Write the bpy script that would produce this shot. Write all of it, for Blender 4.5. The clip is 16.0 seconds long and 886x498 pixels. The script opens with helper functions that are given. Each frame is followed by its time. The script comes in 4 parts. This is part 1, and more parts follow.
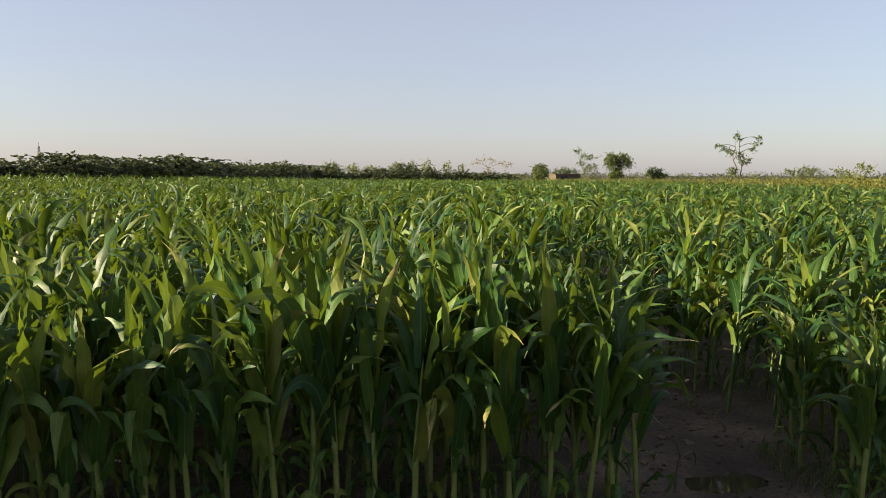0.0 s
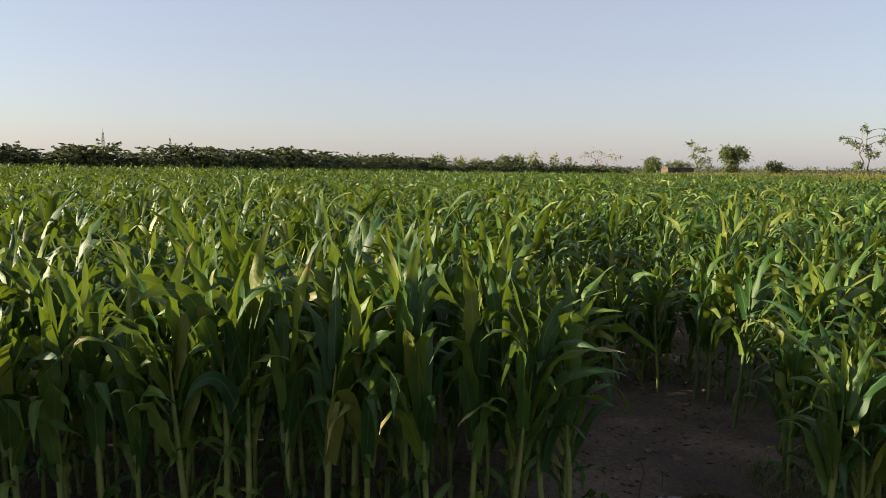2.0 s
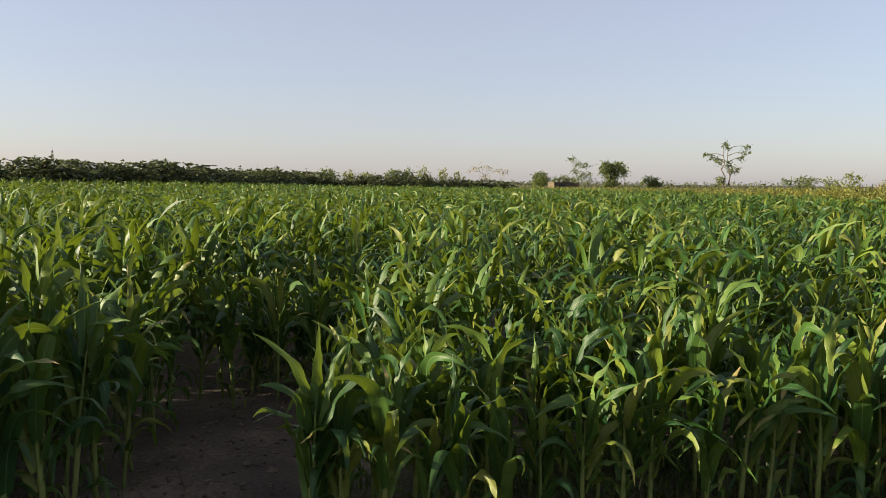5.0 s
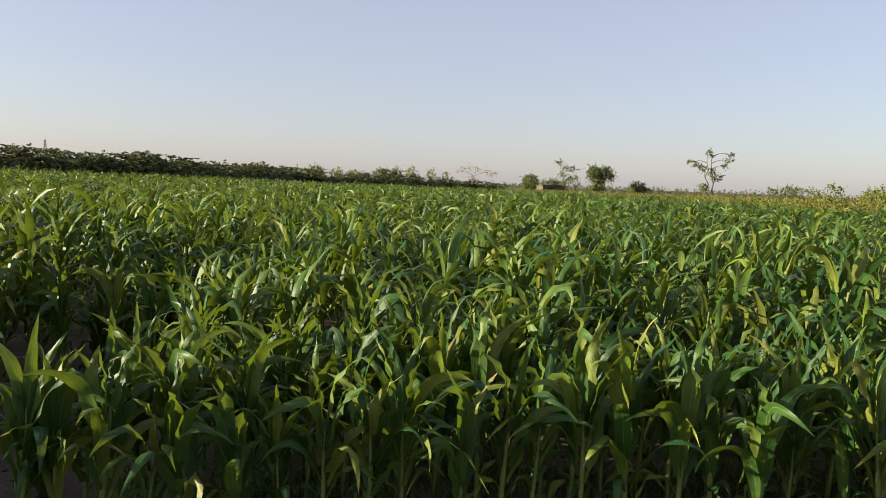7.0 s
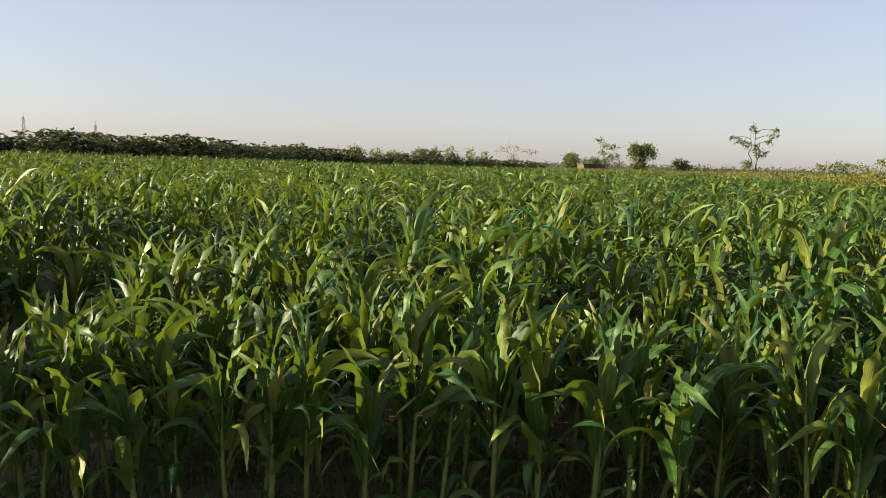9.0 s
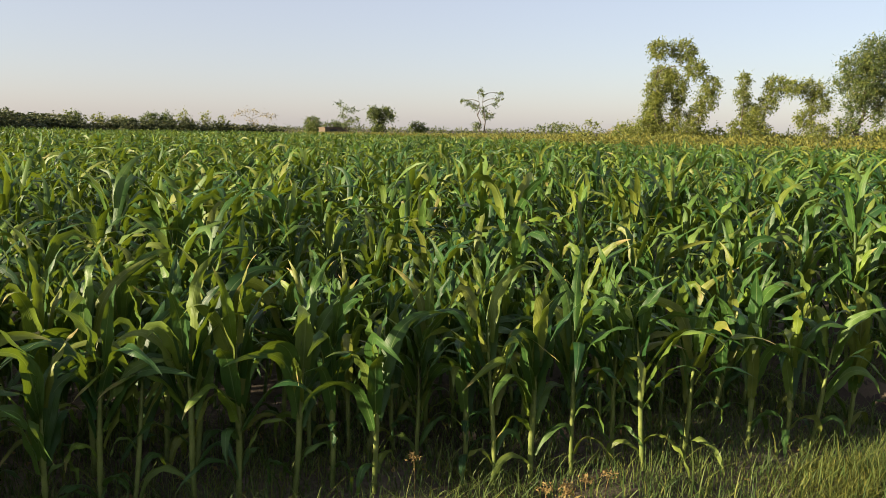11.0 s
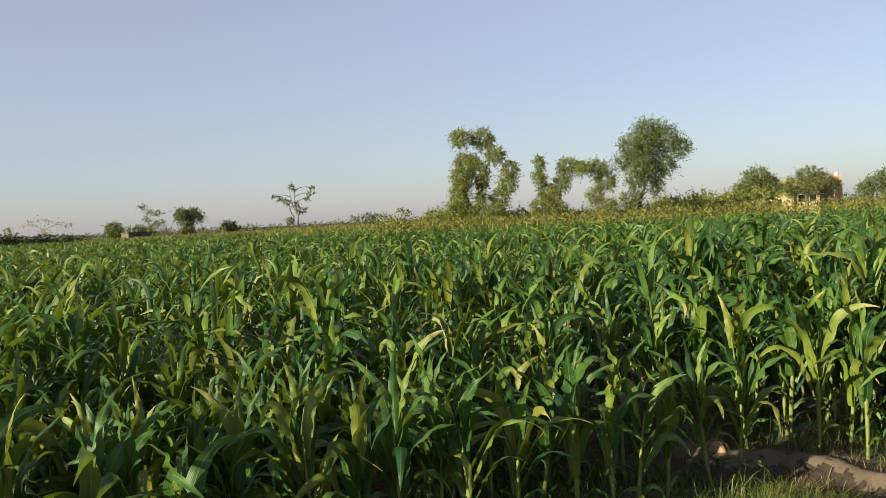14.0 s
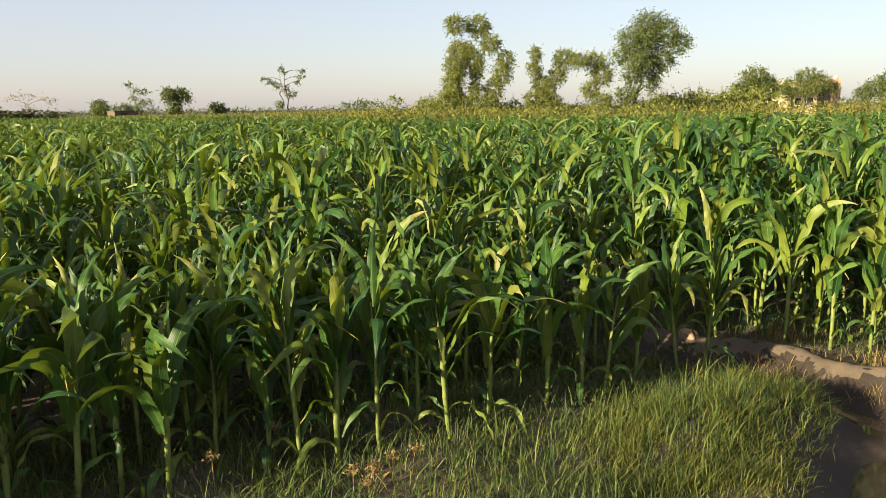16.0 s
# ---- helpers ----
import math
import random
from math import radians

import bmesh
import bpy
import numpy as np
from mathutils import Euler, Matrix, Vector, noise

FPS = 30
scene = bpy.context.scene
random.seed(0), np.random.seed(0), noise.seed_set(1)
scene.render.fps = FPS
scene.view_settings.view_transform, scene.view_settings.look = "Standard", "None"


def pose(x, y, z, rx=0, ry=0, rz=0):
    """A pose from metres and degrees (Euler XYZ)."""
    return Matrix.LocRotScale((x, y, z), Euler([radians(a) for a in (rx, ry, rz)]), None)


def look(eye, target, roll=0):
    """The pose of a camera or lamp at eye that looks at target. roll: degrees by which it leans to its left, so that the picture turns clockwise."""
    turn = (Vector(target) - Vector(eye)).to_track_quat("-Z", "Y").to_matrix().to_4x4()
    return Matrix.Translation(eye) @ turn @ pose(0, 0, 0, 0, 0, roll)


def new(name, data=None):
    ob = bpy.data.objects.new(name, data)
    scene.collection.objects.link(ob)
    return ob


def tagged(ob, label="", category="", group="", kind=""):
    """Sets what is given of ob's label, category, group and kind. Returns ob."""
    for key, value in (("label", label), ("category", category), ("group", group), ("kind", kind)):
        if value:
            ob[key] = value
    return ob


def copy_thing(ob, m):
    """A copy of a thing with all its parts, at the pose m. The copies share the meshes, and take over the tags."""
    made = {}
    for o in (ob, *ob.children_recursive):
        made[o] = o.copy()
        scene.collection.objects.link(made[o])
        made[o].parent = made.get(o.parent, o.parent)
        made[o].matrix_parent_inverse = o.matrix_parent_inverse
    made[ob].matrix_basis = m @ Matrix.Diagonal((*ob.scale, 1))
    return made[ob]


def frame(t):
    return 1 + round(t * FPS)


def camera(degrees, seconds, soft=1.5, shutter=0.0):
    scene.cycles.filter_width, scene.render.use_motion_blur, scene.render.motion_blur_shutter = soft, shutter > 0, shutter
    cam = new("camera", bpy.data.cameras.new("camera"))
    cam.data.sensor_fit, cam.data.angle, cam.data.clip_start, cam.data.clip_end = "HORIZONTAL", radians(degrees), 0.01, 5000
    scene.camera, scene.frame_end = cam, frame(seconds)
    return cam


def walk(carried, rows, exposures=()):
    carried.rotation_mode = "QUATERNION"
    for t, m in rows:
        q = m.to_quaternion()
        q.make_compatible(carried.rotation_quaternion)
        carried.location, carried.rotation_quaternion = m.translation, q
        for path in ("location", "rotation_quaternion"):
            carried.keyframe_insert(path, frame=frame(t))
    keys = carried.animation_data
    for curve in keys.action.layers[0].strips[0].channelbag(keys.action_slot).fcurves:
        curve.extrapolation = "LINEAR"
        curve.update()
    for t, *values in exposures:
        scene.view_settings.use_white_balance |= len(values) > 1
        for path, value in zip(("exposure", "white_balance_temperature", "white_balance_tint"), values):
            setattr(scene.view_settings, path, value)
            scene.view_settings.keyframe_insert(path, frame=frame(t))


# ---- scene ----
cam = camera(59.0, 16.0, soft=0.45)
PATH = [
    (0, (3.116, -0.451, 1.665), (3.214, 1.537, 1.476), 0.2),
    (0.5, (3.279, -0.383, 1.689), (3.325, 1.609, 1.522), 0.4),
    (1, (3.489, -0.403, 1.689), (3.376, 1.587, 1.525), 2.8),
    (1.5, (3.677, -0.418, 1.688), (3.494, 1.563, 1.477), 1.1),
    (2, (3.935, -0.308, 1.688), (3.752, 1.673, 1.478), 0.5),
    (2.5, (4.238, -0.256, 1.695), (4.215, 1.734, 1.492), -0.4),
    (3, (4.591, -0.281, 1.666), (4.752, 1.702, 1.47), -0.5),
    (3.2, (4.721, -0.31, 1.671), (4.982, 1.664, 1.475), -0.2),
    (5.3, (5.912, -0.15, 1.65), (5.963, 1.843, 1.49), 0.6),
    (5.5, (6.029, -0.156, 1.638), (6.09, 1.837, 1.484), 0.2),
    (6, (6.302, -0.206, 1.652), (6.325, 1.787, 1.489), 0.6),
    (6.5, (6.556, -0.154, 1.63), (6.61, 1.838, 1.465), 0.8),
    (7, (6.82, -0.055, 1.654), (6.902, 1.936, 1.484), 2.2),
    (7.5, (7.066, -0.056, 1.648), (7.113, 1.937, 1.477), 2.2),
    (8, (7.232, -0.018, 1.644), (7.203, 1.971, 1.435), 1.8),
    (8.2, (7.275, 0.01, 1.648), (7.227, 1.999, 1.441), 1.7),
    (10.3, (7.604, 0.076, 1.598), (7.905, 2.032, 1.308), 0.8),
    (10.5, (7.626, 0.042, 1.606), (8.031, 1.977, 1.306), 0.8),
    (11, (7.666, 0.056, 1.612), (8.266, 1.94, 1.312), 0.9),
    (11.5, (7.729, 0.108, 1.639), (8.566, 1.902, 1.35), 1.6),
    (12, (7.751, 0.129, 1.636), (8.713, 1.869, 1.421), 2.0),
    (12.5, (7.778, 0.127, 1.647), (8.919, 1.762, 1.491), 1.3),
    (13, (7.775, 0.158, 1.659), (8.885, 1.817, 1.528), -0.5),
    (13.5, (7.776, 0.164, 1.649), (8.842, 1.854, 1.566), -1.7),
    (14, (7.78, 0.155, 1.651), (8.804, 1.871, 1.571), -2.9),
    (14.5, (7.775, 0.152, 1.63), (8.761, 1.889, 1.534), -2.0),
    (15, (7.771, 0.138, 1.602), (8.726, 1.873, 1.322), -0.6),
    (15.5, (7.766, 0.128, 1.585), (8.756, 1.833, 1.243), -0.0),
    (16, (7.798, 0.107, 1.592), (8.821, 1.788, 1.237), -0.8),
]
walk(cam, [(t, look(eye, target, roll)) for t, eye, target, roll in PATH],
     [(0, 1.73, 6430, 12), (8, 1.76, 6430, 12), (10.5, 1.88, 6620, 12), (12, 1.74, 6520, 11), (12.5, 1.64, 6420, 10), (14.5, 1.57, 6230, 10), (15.3, 1.93, 6650, 11), (16, 1.98, 6720, 11)])

# ---------------------------------------------------------------- light
SUN_EL, SUN_AZ = 15.0, -94.5          # degrees; azimuth from +y towards +x
world = bpy.data.worlds.new("sky")
scene.world = world
world.use_nodes = True
wn = world.node_tree.nodes
wn.clear()
sky = wn.new("ShaderNodeTexSky")
sky.sky_type = "NISHITA"
sky.sun_disc = False
sky.sun_elevation = radians(SUN_EL)
sky.sun_rotation = radians(SUN_AZ)
sky.air_density, sky.dust_density, sky.ozone_density = 1.0, 1.0, 3.0
bg = wn.new("ShaderNodeBackground")
bg.inputs["Strength"].default_value = 0.0445
wout = wn.new("ShaderNodeOutputWorld")
haze = wn.new("ShaderNodeMix")        # evening haze, the same all round
haze.data_type = "RGBA"
haze.inputs[0].default_value = 0.33
haze.inputs[7].default_value = (7.2, 6.6, 7.0, 1)
world.node_tree.links.new(sky.outputs[0], haze.inputs[6])
world.node_tree.links.new(haze.outputs[2], bg.inputs[0])
world.node_tree.links.new(bg.outputs[0], wout.inputs[0])

sun_dir = Vector((math.sin(radians(SUN_AZ)) * math.cos(radians(SUN_EL)),
                  math.cos(radians(SUN_AZ)) * math.cos(radians(SUN_EL)), math.sin(radians(SUN_EL))))
sun_data = bpy.data.lights.new("sun", "SUN")
sun_data.energy, sun_data.angle, sun_data.color = 4.5, radians(0.6), (1.0, 0.85, 0.58)
sun = new("sun", sun_data)
sun.matrix_world = look(sun_dir * 200, (0, 0, 0))

# ---------------------------------------------------------------- materials


def material(name):
    m = bpy.data.materials.new(name)
    m.use_nodes = True
    nt = m.node_tree
    nt.nodes.clear()
    return m, nt.nodes, nt.links


def ramp(n, stops):
    r = n.new("ShaderNodeValToRGB")
    els = r.color_ramp.elements
    while len(els) < len(stops):
        els.new(0.5)
    for e, (p, c) in zip(els, stops):
        e.position, e.color = p, (*c, 1)
    return r


def math_node(n, l, op, a, b=None):
    m = n.new("ShaderNodeMath")
    m.operation = op
    for k, v in enumerate((a, b)):
        if v is None:
            continue
        if isinstance(v, (int, float)):
            m.inputs[k].default_value = v
        else:
            l.new(v, m.inputs[k])
    return m.outputs[0]


def mix_color(n, l, fac, a, b, kind="MIX"):
    m = n.new("ShaderNodeMix")
    m.data_type, m.blend_type = "RGBA", kind
    for k, v in ((0, fac), (6, a), (7, b)):
        if isinstance(v, (int, float)):
            m.inputs[k].default_value = v
        elif isinstance(v, tuple):
            m.inputs[k].default_value = (*v, 1)
        else:
            l.new(v, m.inputs[k])
    return m.outputs[2]


def leaf_material(name, dark, light, through_color, island, rib=None, rough=0.46, share=0.19, dry=0.0):
    """A leaf blade: two greens, streaks along it, a pale midrib, light passing through it."""
    m, n, l = material(name)
    out = n.new("ShaderNodeOutputMaterial")
    if island:
        rnd = n.new("ShaderNodeNewGeometry").outputs["Random Per Island"]
    else:
        rnd = n.new("ShaderNodeObjectInfo").outputs["Random"]
    # Random leaves get pale and tan tones that imitate blades in the sun.
    sunlit_tone = tuple(1.2 * c + d for c, d in zip(light, (0.030, 0.028, 0.006)))
    tone = ramp(n, [(0.0, dark), (0.5, light), (0.7, sunlit_tone), (0.88, tuple(0.6 * c + d for c, d in zip(light, (0.100, 0.086, 0.016)))), (1.0, tuple(0.72 * c + 0.28 * d for c, d in zip(light, through_color)))])
    l.new(rnd, tone.inputs[0])
    col = tone.outputs[0]
    tc = n.new("ShaderNodeTexCoord")
    no = n.new("ShaderNodeTexNoise")
    no.inputs["Scale"].default_value = 9.0
    no.inputs["Detail"].default_value = 4.0
    l.new(tc.outputs["Object"], no.inputs["Vector"])
    patch = ramp(n, [(0.35, (0.72, 0.74, 0.7)), (0.65, (1.15, 1.12, 1.0))])
    l.new(no.outputs[0], patch.inputs[0])
    col = mix_color(n, l, 1.0, col, patch.outputs[0], "MULTIPLY")
    pr = n.new("ShaderNodeBsdfPrincipled")
    if rib:
        at = n.new("ShaderNodeAttribute")
        at.attribute_name = "blade"
        sep = n.new("ShaderNodeSeparateXYZ")
        l.new(at.outputs["Vector"], sep.inputs[0])
        across, along = sep.outputs[0], sep.outputs[1]
        wave = math_node(n, l, "SINE", math_node(n, l, "MULTIPLY", across, 34.0))
        streak = math_node(n, l, "ADD", math_node(n, l, "MULTIPLY", wave, 0.03), 1.0)
        cmb = n.new("ShaderNodeCombineXYZ")
        for k in range(3):
            l.new(streak, cmb.inputs[k])
        col = mix_color(n, l, 1.0, col, cmb.outputs[0], "MULTIPLY")
        near = math_node(n, l, "LESS_THAN", math_node(n, l, "ABSOLUTE", across), 0.055)
        col = mix_color(n, l, math_node(n, l, "MULTIPLY", near, 0.36), col, rib)
        bump = n.new("ShaderNodeBump")
        bump.inputs["Strength"].default_value = 0.12
        bump.inputs["Distance"].default_value = 0.003
        l.new(wave, bump.inputs["Height"])
        l.new(bump.outputs[0], pr.inputs["Normal"])
        if dry:
            nd = n.new("ShaderNodeTexNoise")
            nd.inputs["Scale"].default_value = 14.0
            l.new(tc.outputs["Object"], nd.inputs["Vector"])
            tipmask = ramp(n, [(0.78, (0, 0, 0)), (1.0, (1, 1, 1))])
            l.new(math_node(n, l, "ADD", along, math_node(n, l, "MULTIPLY", math_node(n, l, "SUBTRACT", nd.outputs[0], 0.5), 0.5)), tipmask.inputs[0])
            sel = math_node(n, l, "MULTIPLY", math_node(n, l, "GREATER_THAN", rnd, 1.0 - dry), tipmask.outputs[0])
            col = mix_color(n, l, sel, col, (0.33, 0.25, 0.11))
    l.new(col, pr.inputs["Base Color"])
    pr.inputs["Roughness"].default_value = rough
    pr.inputs["Specular IOR Level"].default_value = 0.24
    tr = n.new("ShaderNodeBsdfTranslucent")
    l.new(mix_color(n, l, 0.75, col, through_color), tr.inputs["Color"])
    mx = n.new("ShaderNodeMixShader")
    mx.inputs[0].default_value = share
    l.new(pr.outputs[0], mx.inputs[1])
    l.new(tr.outputs[0], mx.inputs[2])
    l.new(mx.outputs[0], out.inputs[0])
    return m


def rough_material(name, stops, scale, bump=0.3, distance=0.02, rough=0.9, fine=60.0, island=False):
    """Earth, bark, plaster: two scales of noise and relief."""
    m, n, l = material(name)
    out = n.new("ShaderNodeOutputMaterial")
    pr = n.new("ShaderNodeBsdfPrincipled")
    tc = n.new("ShaderNodeTexCoord")
    a = n.new("ShaderNodeTexNoise")
    a.inputs["Scale"].default_value, a.inputs["Detail"].default_value = scale, 8.0
    b = n.new("ShaderNodeTexNoise")
    b.inputs["Scale"].default_value, b.inputs["Detail"].default_value = fine, 5.0
    for x in (a, b):
        l.new(tc.outputs["Object"], x.inputs["Vector"])
    both = math_node(n, l, "ADD", math_node(n, l, "MULTIPLY", a.outputs[0], 0.65), math_node(n, l, "MULTIPLY", b.outputs[0], 0.35))
    if island:
        g = n.new("ShaderNodeNewGeometry")
        both = math_node(n, l, "ADD", both, math_node(n, l, "MULTIPLY", math_node(n, l, "SUBTRACT", g.outputs["Random Per Island"], 0.5), 0.35))
    r = ramp(n, stops)
    l.new(both, r.inputs[0])
    l.new(r.outputs[0], pr.inputs["Base Color"])
    bp = n.new("ShaderNodeBump")
    bp.inputs["Strength"].default_value, bp.inputs["Distance"].default_value = bump, distance
    l.new(both, bp.inputs["Height"])
    l.new(bp.outputs[0], pr.inputs["Normal"])
    pr.inputs["Roughness"].default_value = rough
    pr.inputs["Specular IOR Level"].default_value = 0.25
    l.new(pr.outputs[0], out.inputs[0])
    return m


RIB = (0.20, 0.26, 0.10)
M_LEAF = leaf_material("maize_leaf", (0.0105, 0.044, 0.0145), (0.040, 0.090, 0.0190), (0.24, 0.33, 0.016), False, RIB, dry=0.12)
M_CROP = leaf_material("maize_crop_leaf", (0.0105, 0.044, 0.0145), (0.040, 0.090, 0.0190), (0.24, 0.33, 0.016), True, RIB, dry=0.05)
M_STALK = rough_material("maize_stalk", [(0.3, (0.075, 0.115, 0.026)), (0.7, (0.17, 0.19, 0.05))], 12, 0.15, 0.004, 0.5, 90)
M_GRASS = leaf_material("grass_blade", (0.035, 0.065, 0.016), (0.105, 0.118, 0.028), (0.19, 0.21, 0.05), True, None, 0.6, 0.3)
M_WEED = leaf_material("weed_blade", (0.026, 0.062, 0.016), (0.075, 0.112, 0.034), (0.15, 0.20, 0.05), True, None, 0.55, 0.35)
M_SEDGE = leaf_material("dry_sedge", (0.15, 0.10, 0.045), (0.26, 0.18, 0.08), (0.34, 0.24, 0.10), True, None, 0.8, 0.3)
M_YELLOW = leaf_material("yellow_crop_leaf", (0.045, 0.072, 0.02), (0.125, 0.130, 0.028), (0.22, 0.21, 0.04), True, None, 0.6, 0.35)
M_TREE = leaf_material("tree_leaf", (0.045, 0.072, 0.02), (0.14, 0.165, 0.04), (0.28, 0.31, 0.06), True, None, 0.5, 0.35)
M_TREE_DARK = leaf_material("tree_leaf_dark", (0.03, 0.056, 0.02), (0.085, 0.115, 0.035), (0.15, 0.20, 0.05), True, None, 0.5, 0.3)
M_HEDGE = leaf_material("hedge_leaf", (0.030, 0.045, 0.022), (0.062, 0.078, 0.038), (0.10, 0.13, 0.05), True, None, 0.6, 0.25)
M_DRYBUSH = leaf_material("dry_bush_leaf", (0.16, 0.13, 0.07), (0.25, 0.21, 0.11), (0.32, 0.26, 0.12), True, None, 0.7, 0.3)
M_BARK = rough_material("bark", [(0.3, (0.05, 0.04, 0.028)), (0.7, (0.12, 0.10, 0.07))], 6, 0.5, 0.02, 0.9, 50)
M_SOIL = rough_material("soil", [(0.30, (0.026, 0.021, 0.015)), (0.50, (0.062, 0.050, 0.037)), (0.70, (0.15, 0.12, 0.088))], 1.7, 0.9, 0.03, 0.9, 38)
# Wet mud, with the shade inside the ditch put into its dark colour.
M_SHADED_MUD = rough_material("shaded_wet_mud", [(0.3, (0.016, 0.012, 0.009)), (0.7, (0.045, 0.034, 0.024))], 4, 0.7, 0.012, 0.7, 60)
M_SAND = rough_material("sandy_bank", [(0.3, (0.055, 0.043, 0.030)), (0.7, (0.120, 0.094, 0.066))], 5, 0.6, 0.015, 0.95, 90)
M_CLOD = rough_material("clod", [(0.3, (0.035, 0.028, 0.021)), (0.7, (0.13, 0.10, 0.072))], 8, 0.7, 0.01, 0.95, 90, True)
M_PLASTER = rough_material("cream_plaster", [(0.3, (0.27, 0.215, 0.13)), (0.7, (0.37, 0.30, 0.19))], 0.8, 0.1, 0.01, 0.85, 14)
M_BRICK = rough_material("brick_brown", [(0.3, (0.20, 0.12, 0.08)), (0.7, (0.34, 0.22, 0.15))], 1.5, 0.3, 0.01, 0.9, 20)
M_MUDWALL = rough_material("mud_wall", [(0.3, (0.075, 0.058, 0.04)), (0.7, (0.12, 0.095, 0.066))], 1.2, 0.3, 0.02, 0.95, 16)
# Dark colour stands in for the unlit inside behind windows and door.
M_DARK = rough_material("unlit_inside", [(0.3, (0.02, 0.02, 0.02)), (0.7, (0.05, 0.05, 0.045))], 3, 0.1, 0.01, 0.6)
M_STEEL = rough_material("grey_steel", [(0.3, (0.22, 0.21, 0.21)), (0.7, (0.34, 0.33, 0.33))], 2, 0.1, 0.01, 0.6)
M_WHITE = rough_material("white_paint", [(0.3, (0.52, 0.50, 0.45)), (0.7, (0.64, 0.62, 0.56))], 2, 0.1, 0.01, 0.6)

M_WATER, n_, l_ = material("ditch_water")
o_, p_ = n_.new("ShaderNodeOutputMaterial"), n_.new("ShaderNodeBsdfPrincipled")
p_.inputs["Base Color"].default_value = (0.035, 0.03, 0.02, 1)
p_.inputs["Roughness"].default_value = 0.06
p_.inputs["IOR"].default_value = 1.33
w_ = n_.new("ShaderNodeTexNoise")
w_.inputs["Scale"].default_value = 9.0
b_ = n_.new("ShaderNodeBump")
b_.inputs["Strength"].default_value, b_.inputs["Distance"].default_value = 0.06, 0.01
l_.new(w_.outputs[0], b_.inputs["Height"])
l_.new(b_.outputs[0], p_.inputs["Normal"])
l_.new(p_.outputs[0], o_.inputs[0])

# ---------------------------------------------------------------- mesh helpers
rng = np.random.default_rng(7)


def mesh_from(name, verts, faces, mat, blade=None, smooth=True):
    """A mesh from arrays; faces all have the same number of corners."""
    verts, faces = np.asarray(verts, np.float32), np.asarray(faces, np.int32)
    me = bpy.data.meshes.new(name)
    k = faces.shape[1]
    me.vertices.add(len(verts))
    me.vertices.foreach_set("co", verts.ravel())
    me.loops.add(faces.size)
    me.loops.foreach_set("vertex_index", faces.ravel())
    me.polygons.add(len(faces))
    me.polygons.foreach_set("loop_start", np.arange(0, faces.size, k, dtype=np.int32))
    me.polygons.foreach_set("use_smooth", np.full(len(faces), smooth))
    if blade is not None:
        at = me.attributes.new("blade", "FLOAT_VECTOR", "POINT")
        at.data.foreach_set("vector", np.asarray(blade, np.float32).ravel())
    me.materials.append(mat)
    me.update(calc_edges=True)
    return me


def part(name, me, parent, label=""):
    ob = new(name, me)
    ob.parent = parent
    return tagged(ob, label)


def empty(name, place=(0, 0, 0)):
    ob = new(name)
    ob.location = place
    ob.empty_display_size = 0.1
    return ob


class Soup:
    """Joins pieces with equal face sizes into one mesh."""

    def __init__(self):
        self.v, self.f, self.b, self.count = [], [], [], 0

    def add(self, v, f, b=None):
        self.v.append(v)
        self.f.append(np.asarray(f) + self.count)
        self.b.append(np.zeros_like(v) if b is None else b)
        self.count += len(v)

    def mesh(self, name, mat, smooth=True):
        return mesh_from(name, np.concatenate(self.v), np.concatenate(self.f), mat, np.concatenate(self.b), smooth)


def grid_faces(rows, cols):
    i = np.arange(rows - 1)[:, None] * cols + np.arange(cols - 1)[None]
    return np.stack([i, i + 1, i + cols + 1, i + cols], -1).reshape(-1, 4)


def tube(points, radii, sides=8):
    """A tapered tube along a line of points."""
    p = np.asarray(points, float)
    t = np.gradient(p, axis=0)
    t /= np.linalg.norm(t, axis=1)[:, None] + 1e-9
    ref = np.where(np.abs(t[:, 2:3]) > 0.9, np.array([[1.0, 0, 0]]), np.array([[0, 0, 1.0]]))
    a = np.cross(t, ref)
    a /= np.linalg.norm(a, axis=1)[:, None] + 1e-9
    b = np.cross(t, a)
    ang = np.arange(sides) * 2 * np.pi / sides
    ring = np.cos(ang)[None, :, None] * a[:, None] + np.sin(ang)[None, :, None] * b[:, None]
    v = (p[:, None] + ring * np.asarray(radii, float)[:, None, None]).reshape(-1, 3)
    i = np.arange(len(p) - 1)[:, None] * sides
    j = np.arange(sides)[None]
    k = (j + 1) % sides
    f = np.stack([i + j, i + k, i + sides + k, i + sides + j], -1).reshape(-1, 4)
    return v, f


def box_soup(s, lo, hi):
    x0, y0, z0 = lo
    x1, y1, z1 = hi
    v = np.array([(x, y, z) for z in (z0, z1) for y in (y0, y1) for x in (x0, x1)], float)
    f = [(0, 2, 3, 1), (4, 5, 7, 6), (0, 1, 5, 4), (1, 3, 7, 5), (3, 2, 6, 7), (2, 0, 4, 6)]
    s.add(v, f)


# ---------------------------------------------------------------- ground


def smoothstep(a, b, x):
    t = np.clip((x - a) / (b - a), 0, 1)
    return t * t * (3 - 2 * t)


def line_distance(x, y, pts):
    best = np.full(np.shape(x), 1e9)
    for (ax, ay), (bx, by) in zip(pts[:-1], pts[1:]):
        dx, dy = bx - ax, by - ay
        t = np.clip(((x - ax) * dx + (y - ay) * dy) / (dx * dx + dy * dy), 0, 1)
        best = np.minimum(best, np.hypot(x - ax - t * dx, y - ay - t * dy))
    return best


